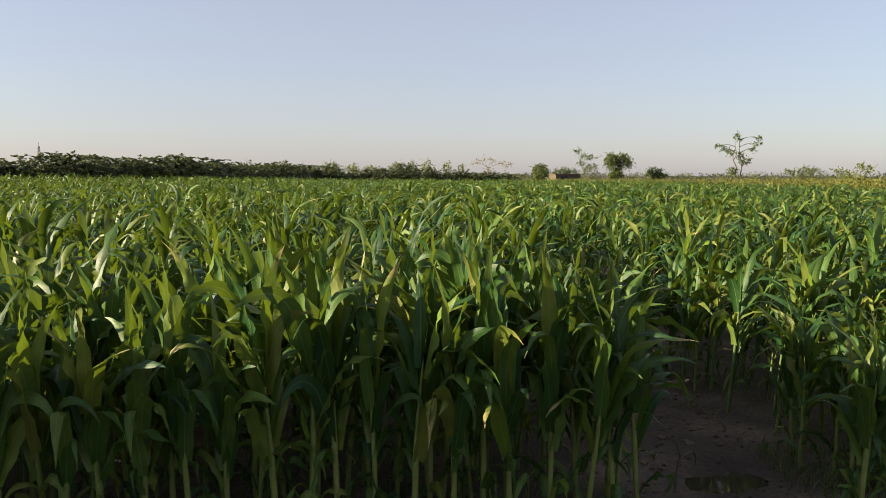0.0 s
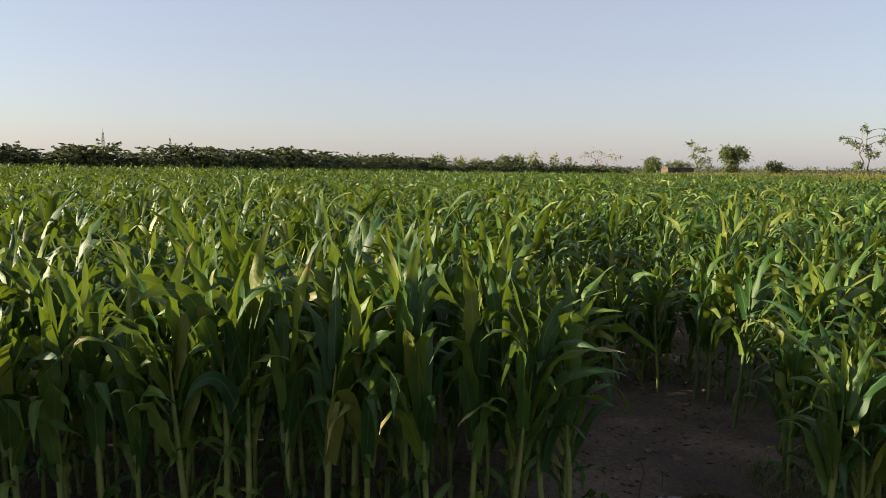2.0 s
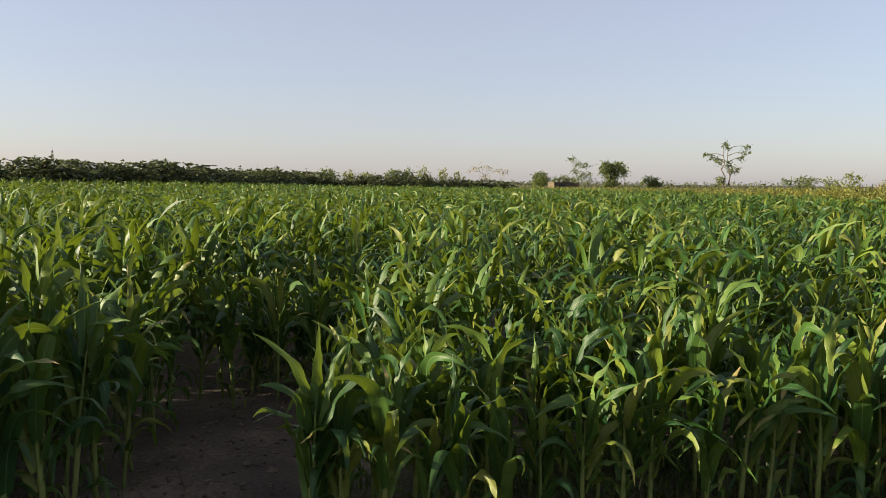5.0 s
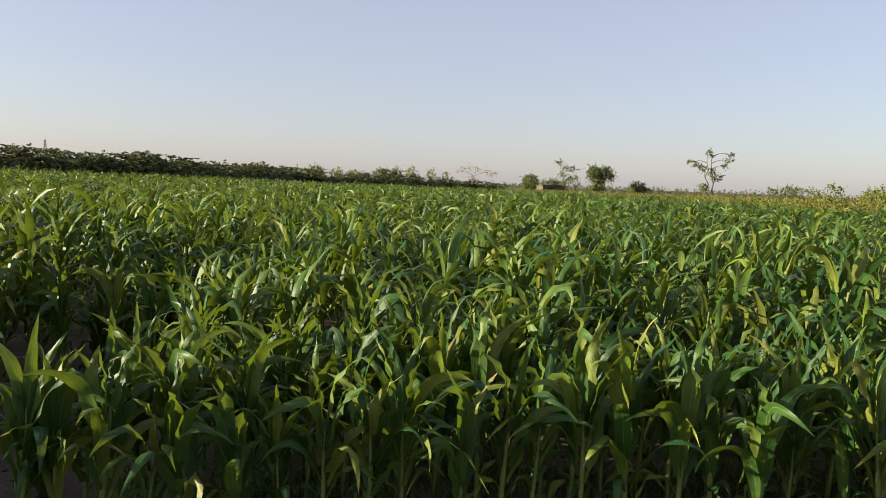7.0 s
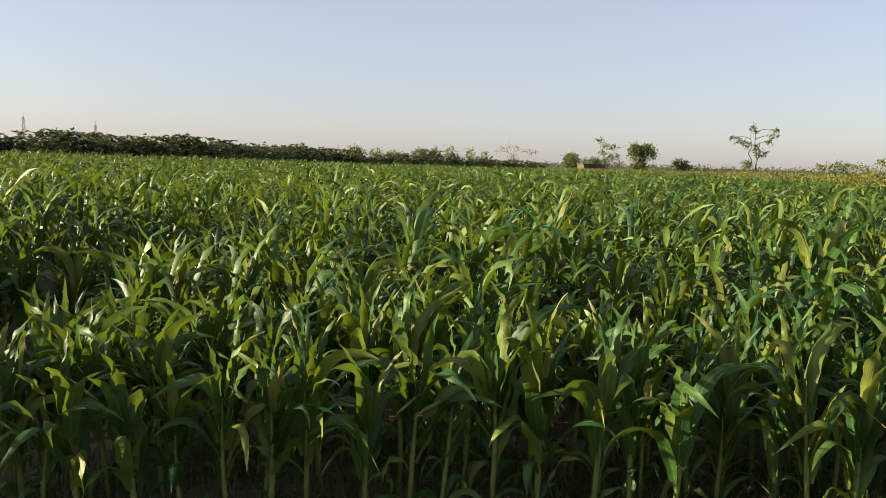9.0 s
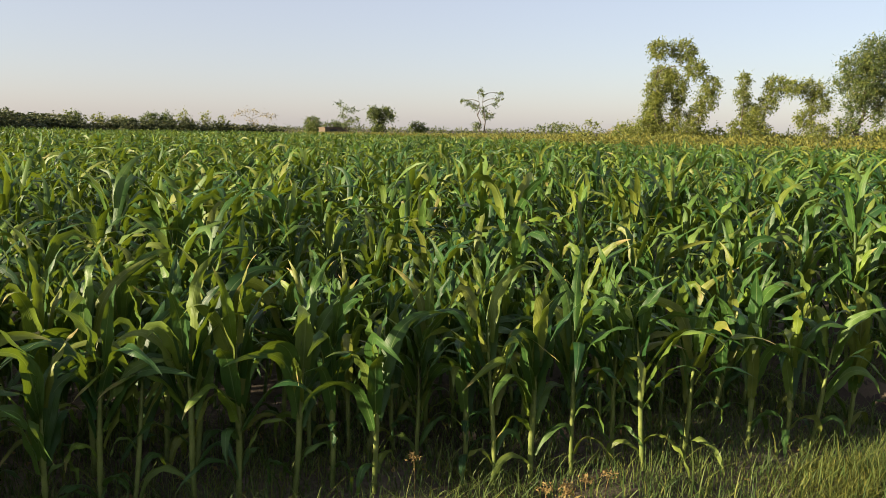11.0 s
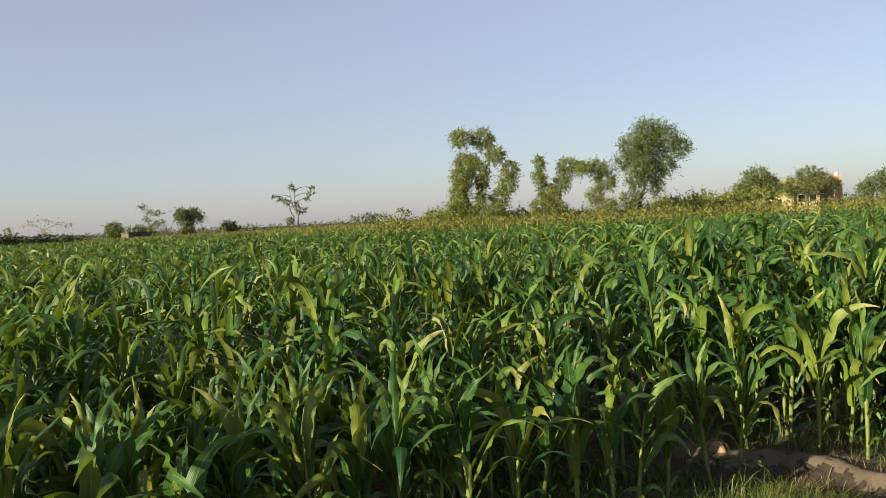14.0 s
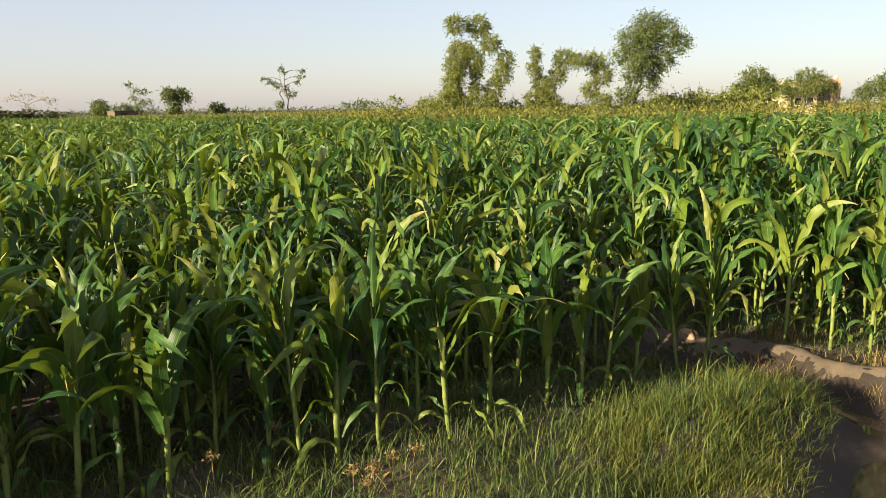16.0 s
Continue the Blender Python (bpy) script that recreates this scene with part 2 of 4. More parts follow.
DITCH = [(9.3, 0.7), (10.4, 1.35), (11.2, 1.9), (11.8, 2.3), (12.0, 2.9), (11.85, 3.45), (11.5, 3.9)]
BANK = [(12.35, 2.0), (12.2, 2.6), (12.24, 3.05), (12.12, 3.45), (11.92, 3.7), (11.8, 4.1)]
_ph = rng.uniform(0, 6.28, (14, 2))
_fr = rng.uniform(1.0, 9.0, 14)
_an = rng.uniform(0, 6.28, 14)


def ground_height(x, y):
    x, y = np.asarray(x, float), np.asarray(y, float)
    h = np.zeros(np.broadcast(x, y).shape)
    for (p, q), f, a in zip(_ph, _fr, _an):
        h = h + np.sin((x * np.cos(a) + y * np.sin(a)) * f + p) * 0.012 / np.sqrt(f)
    near = 1 - smoothstep(14, 30, np.hypot(x - 6, y))
    h = h * near
    h = h + 0.42 * smoothstep(14, 52, np.hypot(x - 4, y)) * smoothstep(0, -24, x) * smoothstep(-10, 10, y)
    h = h - 0.15 * np.exp(-(line_distance(x, y, DITCH) / 0.26) ** 2)
    h = h + 0.07 * np.exp(-(line_distance(x, y, BANK) / 0.10) ** 2) * (1 + 0.25 * np.sin(x * 9) * np.sin(y * 7))
    h = h + 0.16 * np.exp(-(((x - 10.9) / 0.75) ** 2 + ((y - 2.5) / 0.33) ** 2))
    h = h - 0.045 * (1 + 0.5 * np.sin(x * 14) * np.sin(y * 17 + x * 5)) * np.exp(-(((x - 4.85) / 0.34) ** 2 + ((y - 3.72) / 0.16) ** 2))
    return h


def spread(lo, hi, step, far):
    core = np.arange(lo, hi, step)
    out, d, x = [], step, 0.0
    while x < far:
        d *= 1.28
        x += d
        out.append(x)
    out = np.array(out)
    return np.concatenate([lo - out[::-1], core, hi - step + out])


gx, gy = spread(-2, 15, 0.06, 3500), spread(-1.5, 8, 0.06, 3500)
GX, GY = np.meshgrid(gx, gy)
ground = new("ground", mesh_from("ground", np.stack([GX, GY, ground_height(GX, GY)], -1).reshape(-1, 3), grid_faces(len(gy), len(gx)), M_SOIL))
tagged(ground, "bare dark brown soil of a maize field", "ground", kind="structure")


def patch(name, inside, lift, mat, lo, hi, step=0.05):
    px, py = np.meshgrid(np.arange(lo[0], hi[0], step), np.arange(lo[1], hi[1], step))
    f = grid_faces(px.shape[0], px.shape[1])
    cx, cy = px.ravel()[f].mean(1), py.ravel()[f].mean(1)
    f = f[inside(cx, cy)]
    used, inv = np.unique(f, return_inverse=True)
    v = np.stack([px.ravel(), py.ravel(), (ground_height(px, py) + lift(px, py)).ravel()], -1)[used]
    return new(name, mesh_from(name, v, inv.reshape(-1, 4), mat))


def sheet(name, lo, hi, z, mat):
    v = [(lo[0], lo[1], z), (hi[0], lo[1], z), (hi[0], hi[1], z), (lo[0], hi[1], z)]
    return new(name, mesh_from(name, v, [(0, 1, 2, 3)], mat))


tagged(patch("sandy_bank", lambda x, y: line_distance(x, y, BANK) + 0.03 * np.sin(x * 17 + y * 11) + 0.02 * np.sin(x * 43 - y * 37) < 0.065,
             lambda x, y: 0.018 + 0.004 * np.sin(x * 31 + y * 23) * np.sin(y * 37 - x * 19), M_SAND, (11.2, 1.6), (12.8, 4.5), 0.02),
       "low pale sandy bank along the irrigation ditch", "bank", kind="structure")
# Mud sheet over the ditch, coloured dark to stand for wet and shade.
tagged(patch("ditch_bed", lambda x, y: line_distance(x, y, DITCH) + 0.05 * np.sin(x * 13 + y * 9) + 0.03 * np.sin(x * 41 - y * 37) < 0.4,
             lambda x, y: 0.014 + 0.004 * np.sin(x * 29 + y * 17) * np.sin(y * 33 - x * 13), M_SHADED_MUD, (8.7, 0.1), (12.6, 4.5), 0.03),
       "wet mud in the irrigation ditch, darkened to imitate shade", "ditch", kind="structure")
tagged(sheet("water", (8.7, 0.2), (12.2, 3.0), -0.125, M_WATER), "still muddy water in the irrigation ditch", "water", kind="structure")
tagged(sheet("puddle", (4.4, 3.4), (5.3, 4.05), -0.049, M_WATER), "small muddy puddle on the bare soil", "puddle", kind="structure")

# ---------------------------------------------------------------- maize


def blade(base, phi, rise, bend, length, width, segs, cols, fold=0.5, twist=0.0, wave=0.0, kink=None, side=0.0, r=None, at=0.5, droop=0.0):
    """One maize leaf: rises at the angle rise, goes over by bend about the place at, folded along its midrib."""
    s = np.linspace(0, 1, segs + 1)
    ang = rise - bend * (0.72 * smoothstep(at - 0.28, at + 0.24, s) + 0.28 * s ** 1.5)
    ang = ang - droop * s ** 4
    if kink:
        ang = ang - kink[1] * smoothstep(kink[0] - 0.08, kink[0] + 0.08, s)
    ds = length / segs
    mid = (ang[1:] + ang[:-1]) / 2
    run = np.r_[0, np.cumsum(np.cos(mid) * ds)]
    up = np.r_[0, np.cumsum(np.sin(mid) * ds)]
    yaw = phi + side * s ** 2
    hx = np.r_[0, np.cumsum(np.cos(mid) * ds * np.cos((yaw[1:] + yaw[:-1]) / 2))]
    hy = np.r_[0, np.cumsum(np.cos(mid) * ds * np.sin((yaw[1:] + yaw[:-1]) / 2))]
    w = width * np.minimum(1, 0.62 + 1.1 * s) * np.clip(1 - s ** 1.8, 0, 1) + 0.0015
    c = np.linspace(-1, 1, cols)
    sidev = np.stack([-np.sin(yaw), np.cos(yaw), 0 * s], -1)
    tang = np.stack([np.cos(yaw) * np.cos(ang), np.sin(yaw) * np.cos(ang), np.sin(ang)], -1)
    nor = np.cross(tang, sidev)
    tw = twist * s
    sv = np.cos(tw)[:, None] * sidev + np.sin(tw)[:, None] * nor
    nv = np.cos(tw)[:, None] * nor - np.sin(tw)[:, None] * sidev
    f = fold * (1 - 0.8 * s ** 0.7)
    off = c[None, :, None] * (w * 0.5 * np.cos(f))[:, None, None] * sv[:, None]
    off = off - np.abs(c)[None, :, None] * (w * 0.5 * np.sin(f))[:, None, None] * nv[:, None]
    if wave:
        ph = (r or random).uniform(0, 6.28)
        ripple = np.sin(s[:, None] * 21 + ph + np.where(c > 0, 1.3, 0)[None] + 4 * np.sin(s * 5 + ph)[:, None] * 0.3) * (c ** 2)[None] * wave * np.sin(np.pi * np.clip(s, 0, 1))[:, None]
        ripple = ripple * np.sign(c + 1e-6)[None]
        off = off + ripple[..., None] * nv[:, None]
    pos = np.stack([hx, hy, up], -1)[:, None] + off + np.asarray(base)[None, None]
    b = np.stack(np.broadcast_arrays(c[None], s[:, None], 0 * s[:, None]), -1)
    return pos.reshape(-1, 3), grid_faces(segs + 1, cols), b.reshape(-1, 3)


def maize_plan(r, height=1.2, low=0.20):
    """The leaves of one plant, a vase of steep blades that go over at their tips: arguments for blade(). low: where the leaves begin, as a share of the height."""
    leaves, n = [], r.randint(12, 14)
    plane = r.uniform(0, 6.28)
    whorl = (low + 0.42) * height
    for i in range(n):
        q = i / (n - 1)
        phi = plane + (i % 2) * math.pi + r.gauss(0, 0.42)
        z = (low * (0.5 + 0.22 * i) if i < 2 else low + 0.40 * q) * height
        base = (0.009 * math.cos(phi), 0.009 * math.sin(phi), z)
        at, fold, twist = r.uniform(0.42, 0.72), r.uniform(0.3, 0.75), r.gauss(0, 1.2)
        if q < 0.2:
            a = dict(rise=r.uniform(0.8, 1.2), bend=r.uniform(1.8, 2.7), length=r.uniform(0.24, 0.40), width=r.uniform(0.034, 0.054))
            at = r.uniform(0.3, 0.5)
        elif q < 0.66:
            a = dict(rise=r.uniform(1.08, 1.38), bend=r.uniform(0.8, 2.4), length=r.uniform(0.38, 0.60), width=r.uniform(0.066, 0.098))
            at = r.uniform(0.5, 0.76)
        elif q < 0.86:
            a = dict(rise=r.uniform(1.24, 1.47), bend=r.uniform(0.4, 1.9), length=r.uniform(0.40, 0.58), width=r.uniform(0.076, 0.110))
        else:
            a = dict(rise=r.uniform(1.40, 1.54), bend=r.uniform(0.05, 0.8), length=r.uniform(0.34, 0.48), width=r.uniform(0.060, 0.094))
            fold = r.uniform(0.35, 0.8)
        kink = (r.uniform(0.5, 0.8), r.uniform(0.8, 2.0)) if r.random() < 0.24 and q < 0.9 else None
        if kink:
            a["bend"] *= 0.5
        leaves.append(dict(base=base, phi=phi, fold=fold, twist=twist, wave=r.uniform(0.006, 0.018), kink=kink, side=r.gauss(0, 0.5), at=at, droop=r.uniform(0, 0.6), **a))
    tall = max(blade(segs=10, cols=2, **dict(a, wave=0))[0][:, 2].max() for a in leaves)
    k = height / tall
    for a in leaves:
        a["base"] = (a["base"][0], a["base"][1], a["base"][2] * k)
        a["length"] *= k
    return leaves, whorl * k


def stalk_arrays(whorl, sides=8, nodes=5):
    zs, rs = [-0.06], [0.013]
    for k in range(nodes):
        z = whorl * (k + 0.6) / nodes
        for dz, f in ((-0.012, 1.0), (0.0, 1.16), (0.012, 1.0)):
            zs.append(z + dz)
            rs.append((0.0114 + 0.003 * math.sin(2.2 * z / whorl)) * (1 - 0.75 * max(0, z / whorl - 0.5) / 0.5) * f)
    zs.append(whorl)
    rs.append(0.003)
    pts = np.stack([0.004 * np.sin(np.array(zs) * 9), 0.004 * np.cos(np.array(zs) * 7), np.array(zs)], -1)
    return tube(pts, rs, sides)


FIELD = [(-70, -13), (-70, 20), (-38, 40), (-27, 50), (-20, 63), (-17, 84), (17, 92), (29, 66), (26, 35), (36, 24), (52, 9), (52, 2.0), (0, 0.2)]


def in_poly(x, y, poly):
    inside = np.zeros(np.shape(x), bool)
    for (ax, ay), (bx, by) in zip(poly, poly[1:] + poly[:1]):
        cross = ((ay > y) != (by > y)) & (x < (bx - ax) * (y - ay) / (by - ay + 1e-12) + ax)
        inside ^= cross
    return inside


# Left of x 0.9 the edge swings forward: unseen maize added as shade.
EDGE_X = [-70, -20, -6, -3, -0.4, 0.88, 1.75, 3.0, 4.0, 4.25, 4.26, 5.23, 5.24, 6.0, 7.0, 8.5, 10, 11.6, 12.2, 12.3, 13.0, 16, 52]
EDGE_Y = [-12, -5, -1.2, 0.35, 1.5, 2.15, 2.5, 2.72, 2.88, 3.0, 5.6, 5.6, 2.98, 3.05, 3.2, 3.18, 3.12, 3.2, 3.2, 2.95, 2.55, 2.3, 1.9]


def in_field(x, y):
    edge = np.interp(x, EDGE_X, EDGE_Y)
    gap = in_poly(x, y, [(4.27, 2), (4.25, 3.4), (4.2, 4.2), (4.12, 4.9), (4.2, 5.3), (4.6, 5.5), (5.15, 5.45), (5.38, 5.05), (5.38, 4.4), (5.3, 3.6), (5.22, 2)])
    return (y > edge) & in_poly(x, y, FIELD) & ~gap & (line_distance(x, y, DITCH) > 0.22) & (line_distance(x, y, BANK) > 0.14)


def plant_height(x, y):
    left = 1.26 - 0.05 * smoothstep(7.0, 10, y)
    right = 1.12 + 0.05 * (1 - smoothstep(5.6, 7.6, x)) + 0.05 * smoothstep(4.2, 7, y)
    h = left + (right - left) * smoothstep(4.2, 5.2, x)
    h = h * (1 + 0.09 * np.sin(x * 2.1 + y * 1.3) * np.sin(y * 1.7 - x * 0.8 + 1) + 0.06 * np.sin(x * 4.7 - y * 3.1) * np.sin(y * 5.3 + x))
    h = h * (1 - 0.16 * smoothstep(4.0, 4.3, x) * (1 - smoothstep(5.4, 5.9, x)) * smoothstep(3.9, 4.8, y) * (1 - smoothstep(7.4, 8.6, y)))
    return h + 0.16 * smoothstep(11.9, 12.5, x) * (1 - smoothstep(5, 9, y))


HOLLOW = [(4.4, 5.5, 1.0), (4.7, 5.65, 1.05), (5.02, 5.55, 1.0), (5.33, 5.3, 1.0), (4.5, 5.95, 1.05), (4.95, 6.0, 1.05), (5.3, 5.8, 1.05), (4.25, 5.8, 1.05)]
FRONT = [(0.0, 1.75), (0.3, 1.95), (0.58, 2.05), (0.85, 2.2), (1.1, 2.36), (1.33, 2.46), (1.57, 2.55), (1.75, 2.61), (1.92, 2.64), (2.08, 2.66), (2.25, 2.69), (2.39, 2.71), (2.59, 2.74), (2.72, 2.86), (2.83, 2.78), (3.0, 2.80), (3.14, 2.83), (3.34, 2.86),
         (3.47, 2.98), (3.60, 2.90), (3.77, 2.92), (3.92, 2.95), (4.08, 2.98), (4.22, 3.04), (4.18, 3.3), (4.2, 3.55), (4.1, 3.8), (4.15, 4.05), (4.1, 4.3), (4.0, 4.55), (4.08, 4.75), (3.98, 5.0), (4.0, 5.25), (3.95, 5.5), (4.1, 5.7),
         (5.28, 3.05), (5.44, 3.04), (5.42, 3.35), (5.59, 3.06), (5.52, 3.7), (5.75, 3.1), (5.94, 3.08), (6.14, 3.14), (6.30, 3.2), (6.49, 3.22), (6.68, 3.24), (6.82, 3.3), (7.06, 3.30), (7.25, 3.36), (7.39, 3.36), (7.63, 3.33), (7.81, 3.31),
         (8.04, 3.31), (8.21, 3.34), (8.38, 3.22), (8.64, 3.47), (8.83, 3.33), (8.94, 3.21), (9.12, 3.22), (9.32, 3.20), (9.58, 3.30), (9.66, 3.13), (9.93, 3.20), (10.35, 3.24), (10.55, 3.20), (10.71, 3.20), (11.02, 3.27), (11.39, 3.27), (11.64, 3.29),
         (12.51, 3.55), (12.43, 3.27), (12.59, 3.16), (12.52, 3.0), (12.65, 2.82), (12.85, 2.9), (13.0, 2.7)]


def scatter(lo, hi, pitch_x, pitch_y, seed):
    g = np.random.default_rng(seed)
    xs, ys = np.meshgrid(np.arange(lo[0], hi[0], pitch_x), np.arange(lo[1], hi[1], pitch_y))
    x = xs + g.uniform(-0.42, 0.42, xs.shape) * pitch_x + (np.arange(xs.shape[0]) % 2)[:, None] * pitch_x * 0.5
    y = ys + g.uniform(-0.42, 0.42, xs.shape) * pitch_y
    x, y = x.ravel(), y.ravel()
    hollow = np.sin(x * 1.9 + 1.3 * np.sin(y * 1.1)) * np.sin(y * 2.3 + 1.1 * np.sin(x * 0.9)) + g.normal(0, 0.18, len(x))
    keep = in_field(x, y) & (hollow < np.where((y < 10) & (x < 16), 0.85, 0.72))
    return x[keep], y[keep]


ax_, ay_ = scatter((-9, -2.0), (21, 10.0), 0.225, 0.26, 3)
near_edge = ay_ - np.interp(ax_, EDGE_X, EDGE_Y) < 2.6
ox_, oy_ = scatter((-9, -2.0), (21, 12.5), 0.26, 0.31, 4)
inner = oy_ - np.interp(ox_, EDGE_X, EDGE_Y) >= 2.6
bx, by = np.r_[ax_[near_edge], ox_[inner]], np.r_[ay_[near_edge], oy_[inner]]
fx, fy = np.array(FRONT).T
clear = np.array([np.min(np.hypot(fx - a, fy - b)) > 0.15 for a, b in zip(bx, by)])
bx, by = bx[clear], by[clear]
# the plants along the walk stand as things of their own
reach = by - np.interp(bx, EDGE_X, EDGE_Y)
open_edge = (bx > 7.4) & (bx < 12) & (reach < 0.4)
bx, by, reach = bx[~open_edge], by[~open_edge], reach[~open_edge]
single = (bx > -0.6) & (bx < 13.4) & (reach < 1.25)
low = np.array([h for _, _, h in HOLLOW])
sx, sy = np.r_[[p[0] for p in HOLLOW], fx, bx[single]], np.r_[[p[1] for p in HOLLOW], fy, by[single]]
bx, by, reach = bx[~single], by[~single], reach[~single]

r = random.Random(11)
PLANTS = []
for k in range(16):
    leaves, whorl = maize_plan(r, low=0.17 if k < 8 else 0.24)
    PLANTS.append((leaves, whorl))
templates = []
for k, (leaves, whorl) in enumerate(PLANTS):
    top = empty("maize_plant", (0, -40 - k, 0))
    tagged(top, "young green maize plant with long arching leaves", "maize plant", "maize plants along the field edge")
    part("stalk", mesh_from("stalk", *stalk_arrays(whorl), M_STALK), top, "pale green jointed stalk")
    for a in leaves:
        v, f, b = blade(segs=16, cols=5, r=r, **a)
        part("leaf", mesh_from("leaf", v, f, M_LEAF, b), top)
    templates.append(top)
count = {templates[0].name: 0, templates[8].name: 0}
for i, (x, y) in enumerate(zip(sx, sy)):
    h = (float(plant_height(x, y)) * r.uniform(0.91, 1.06) if i >= len(low) else low[i]) / 1.2
    w = h ** 0.4
    m = Matrix.Translation((x, y, float(ground_height(x, y)))) @ Euler((r.gauss(0, 0.05), 0.05 + r.gauss(0, 0.05), r.uniform(0, 6.28))).to_matrix().to_4x4() @ Matrix.Diagonal((w * r.uniform(0.88, 1.08), w * r.uniform(0.88, 1.08), h, 1))
    pool = templates[8:] if x < 4.6 and y < 4.4 else templates[:8]
    count[pool[0].name] += 1
    turn = count[pool[0].name] - 1
    if turn < 8:
        pool[turn].matrix_basis = m
    else:
        copy_thing(pool[turn % 8], m)


def lod(r, segs, cols, first, grow, stalk, low=0.18, bow=0.38):
    """A lighter plant as arrays: only leaves from the given one upward, a little wider."""
    leaves, whorl = maize_plan(r, low=low)
    s = Soup()
    for a in leaves[first:]:
        short = r.uniform(0.78, 0.96)
        x0, y0, z0 = a["base"]
        a = dict(a, base=(x0, y0, z0 + 0.35 * (1 - short) * a["length"] * math.sin(a["rise"])), length=a["length"] * short, width=a["width"] * grow, bend=a["bend"] * 1.08 + bow, rise=a["rise"] - 0.08, at=a["at"] - 0.06, wave=0 if cols < 3 else a["wave"])
        s.add(*blade(segs=segs, cols=cols, r=r, **a))
    if stalk:
        v, f = tube([(0, 0, -0.03), (0, 0, whorl * 0.5), (0, 0, whorl)], [0.013, 0.012, 0.007], 5)
        s.add(v, f)
    return np.concatenate(s.v), np.concatenate(s.f), np.concatenate(s.b)


def crop(name, x, y, kinds, label, seed, spread_h=0.12):
    g = np.random.default_rng(seed)
    s = Soup()
    pick = g.integers(0, len(kinds), len(x))
    H = plant_height(x, y) / 1.2 * (1 + g.normal(0, spread_h, len(x)).clip(-0.3, 0.22))
    Z = ground_height(x, y)
    for k, (v, f, b) in enumerate(kinds):
        w = np.nonzero(pick == k)[0]
        if not len(w):
            continue
        a = g.uniform(0, 6.28, len(w))
        lean = 0.05 + g.normal(0, 0.06, len(w))
        c, t = np.cos(a)[:, None], np.sin(a)[:, None]
        h = H[w][:, None]
        X = (v[None, :, 0] * c - v[None, :, 1] * t) * h
        Y = (v[None, :, 0] * t + v[None, :, 1] * c) * h
        ZZ = v[None, :, 2] * h
        X = X + ZZ * lean[:, None] + x[w][:, None]
        Y = Y + y[w][:, None]
        ZZ = ZZ + Z[w][:, None]
        V = np.stack([X, Y, ZZ], -1).reshape(-1, 3)
        F = (f[None] + (np.arange(len(w)) * len(v))[:, None, None]).reshape(-1, 4)
        s.add(V, F, np.tile(b, (len(w), 1)))
    ob = new(name, s.mesh(name, M_CROP))
    return tagged(ob, label, "maize field", kind="stuff")


r = random.Random(23)
near_kinds = [lod(r, 7, 3, 1, 0.76, True) for _ in range(14)]
tall_kinds = [lod(r, 7, 3, 1, 0.8, True, 0.25) for _ in range(12)]
inner_kinds = [lod(r, 5, 3, 4, 0.74, False) for _ in range(14)]
mid_kinds = [lod(r, 4, 2, 5, 0.78, False, bow=0.7) for _ in range(10)]
far_kinds = [lod(r, 3, 2, 8, 1.0, False, bow=0.7) for _ in range(10)]
edge_band = reach < 2.6
left = bx < 4.8
crop("maize_crop", bx[edge_band & ~left], by[edge_band & ~left], near_kinds, "dense green maize plants standing just inside the field", 5)
crop("maize_crop", bx[edge_band & left], by[edge_band & left], tall_kinds, "tall green maize plants on bare stalks inside the field", 25)
crop("maize_crop", bx[~edge_band], by[~edge_band], inner_kinds, "green maize plants further inside the field", 15, 0.17)
mx, my = scatter((-30, -6), (50, 32), 0.37, 0.41, 8)
keep = ~((mx > -9) & (mx < 21) & (my < 12.5)) & (np.arctan2(mx - 5, my + 1) > -0.85) & (np.arctan2(mx - 5, my + 1) < 1.3)
crop("maize_crop", mx[keep], my[keep], mid_kinds, "dense green maize crop in the middle of the field", 6, 0.2)
mx, my = scatter((-46, 32), (38, 92), 0.52, 0.56, 9)
crop("maize_crop", mx, my, far_kinds, "far part of the green maize field", 9, 0.12)


# ---------------------------------------------------------------- trees and shrubs


def leaflets(points, size, g, flat=0.0, droop=None):
    """Small pointed leaves at the given places, as four-cornered blades turned every way."""
    n = len(points)
    d = g.normal(size=(n, 3))
    if droop is not None:
        d = d * 0.6 + droop
    d /= np.linalg.norm(d, axis=1)[:, None]
    e = g.normal(size=(n, 3))
    e[:, 2] *= 1 - flat
    e -= d * (e * d).sum(1)[:, None]
    e /= np.linalg.norm(e, axis=1)[:, None]
    ln = size * g.uniform(0.6, 1.3, n)[:, None]
    w = ln * g.uniform(0.3, 0.55, n)[:, None]
    v = np.stack([points - d * ln * 0.5, points + e * w * 0.5, points + d * ln * 0.5, points - e * w * 0.5], 1).reshape(-1, 3)
    return v, np.arange(n * 4).reshape(-1, 4)


def sprigs(center, radii, count, per, length, g, hang=0.5):
    """Points along short twigs that leave a clump outwards and hang."""
    o = g.normal(size=(count, 3))
    o /= np.linalg.norm(o, axis=1)[:, None]
    start = np.asarray(center) + o * np.asarray(radii) * g.uniform(0.25, 0.95, count)[:, None] ** 0.6
    d = o * 0.8 + g.normal(size=(count, 3)) * 0.5
    t = np.linspace(0, 1, per)
    pts = start[:, None] + d[:, None] * t[None, :, None] * length
    pts[..., 2] -= hang * length * t[None] ** 2
    pts = pts + g.normal(size=pts.shape) * length * 0.10
    return pts.reshape(-1, 3)


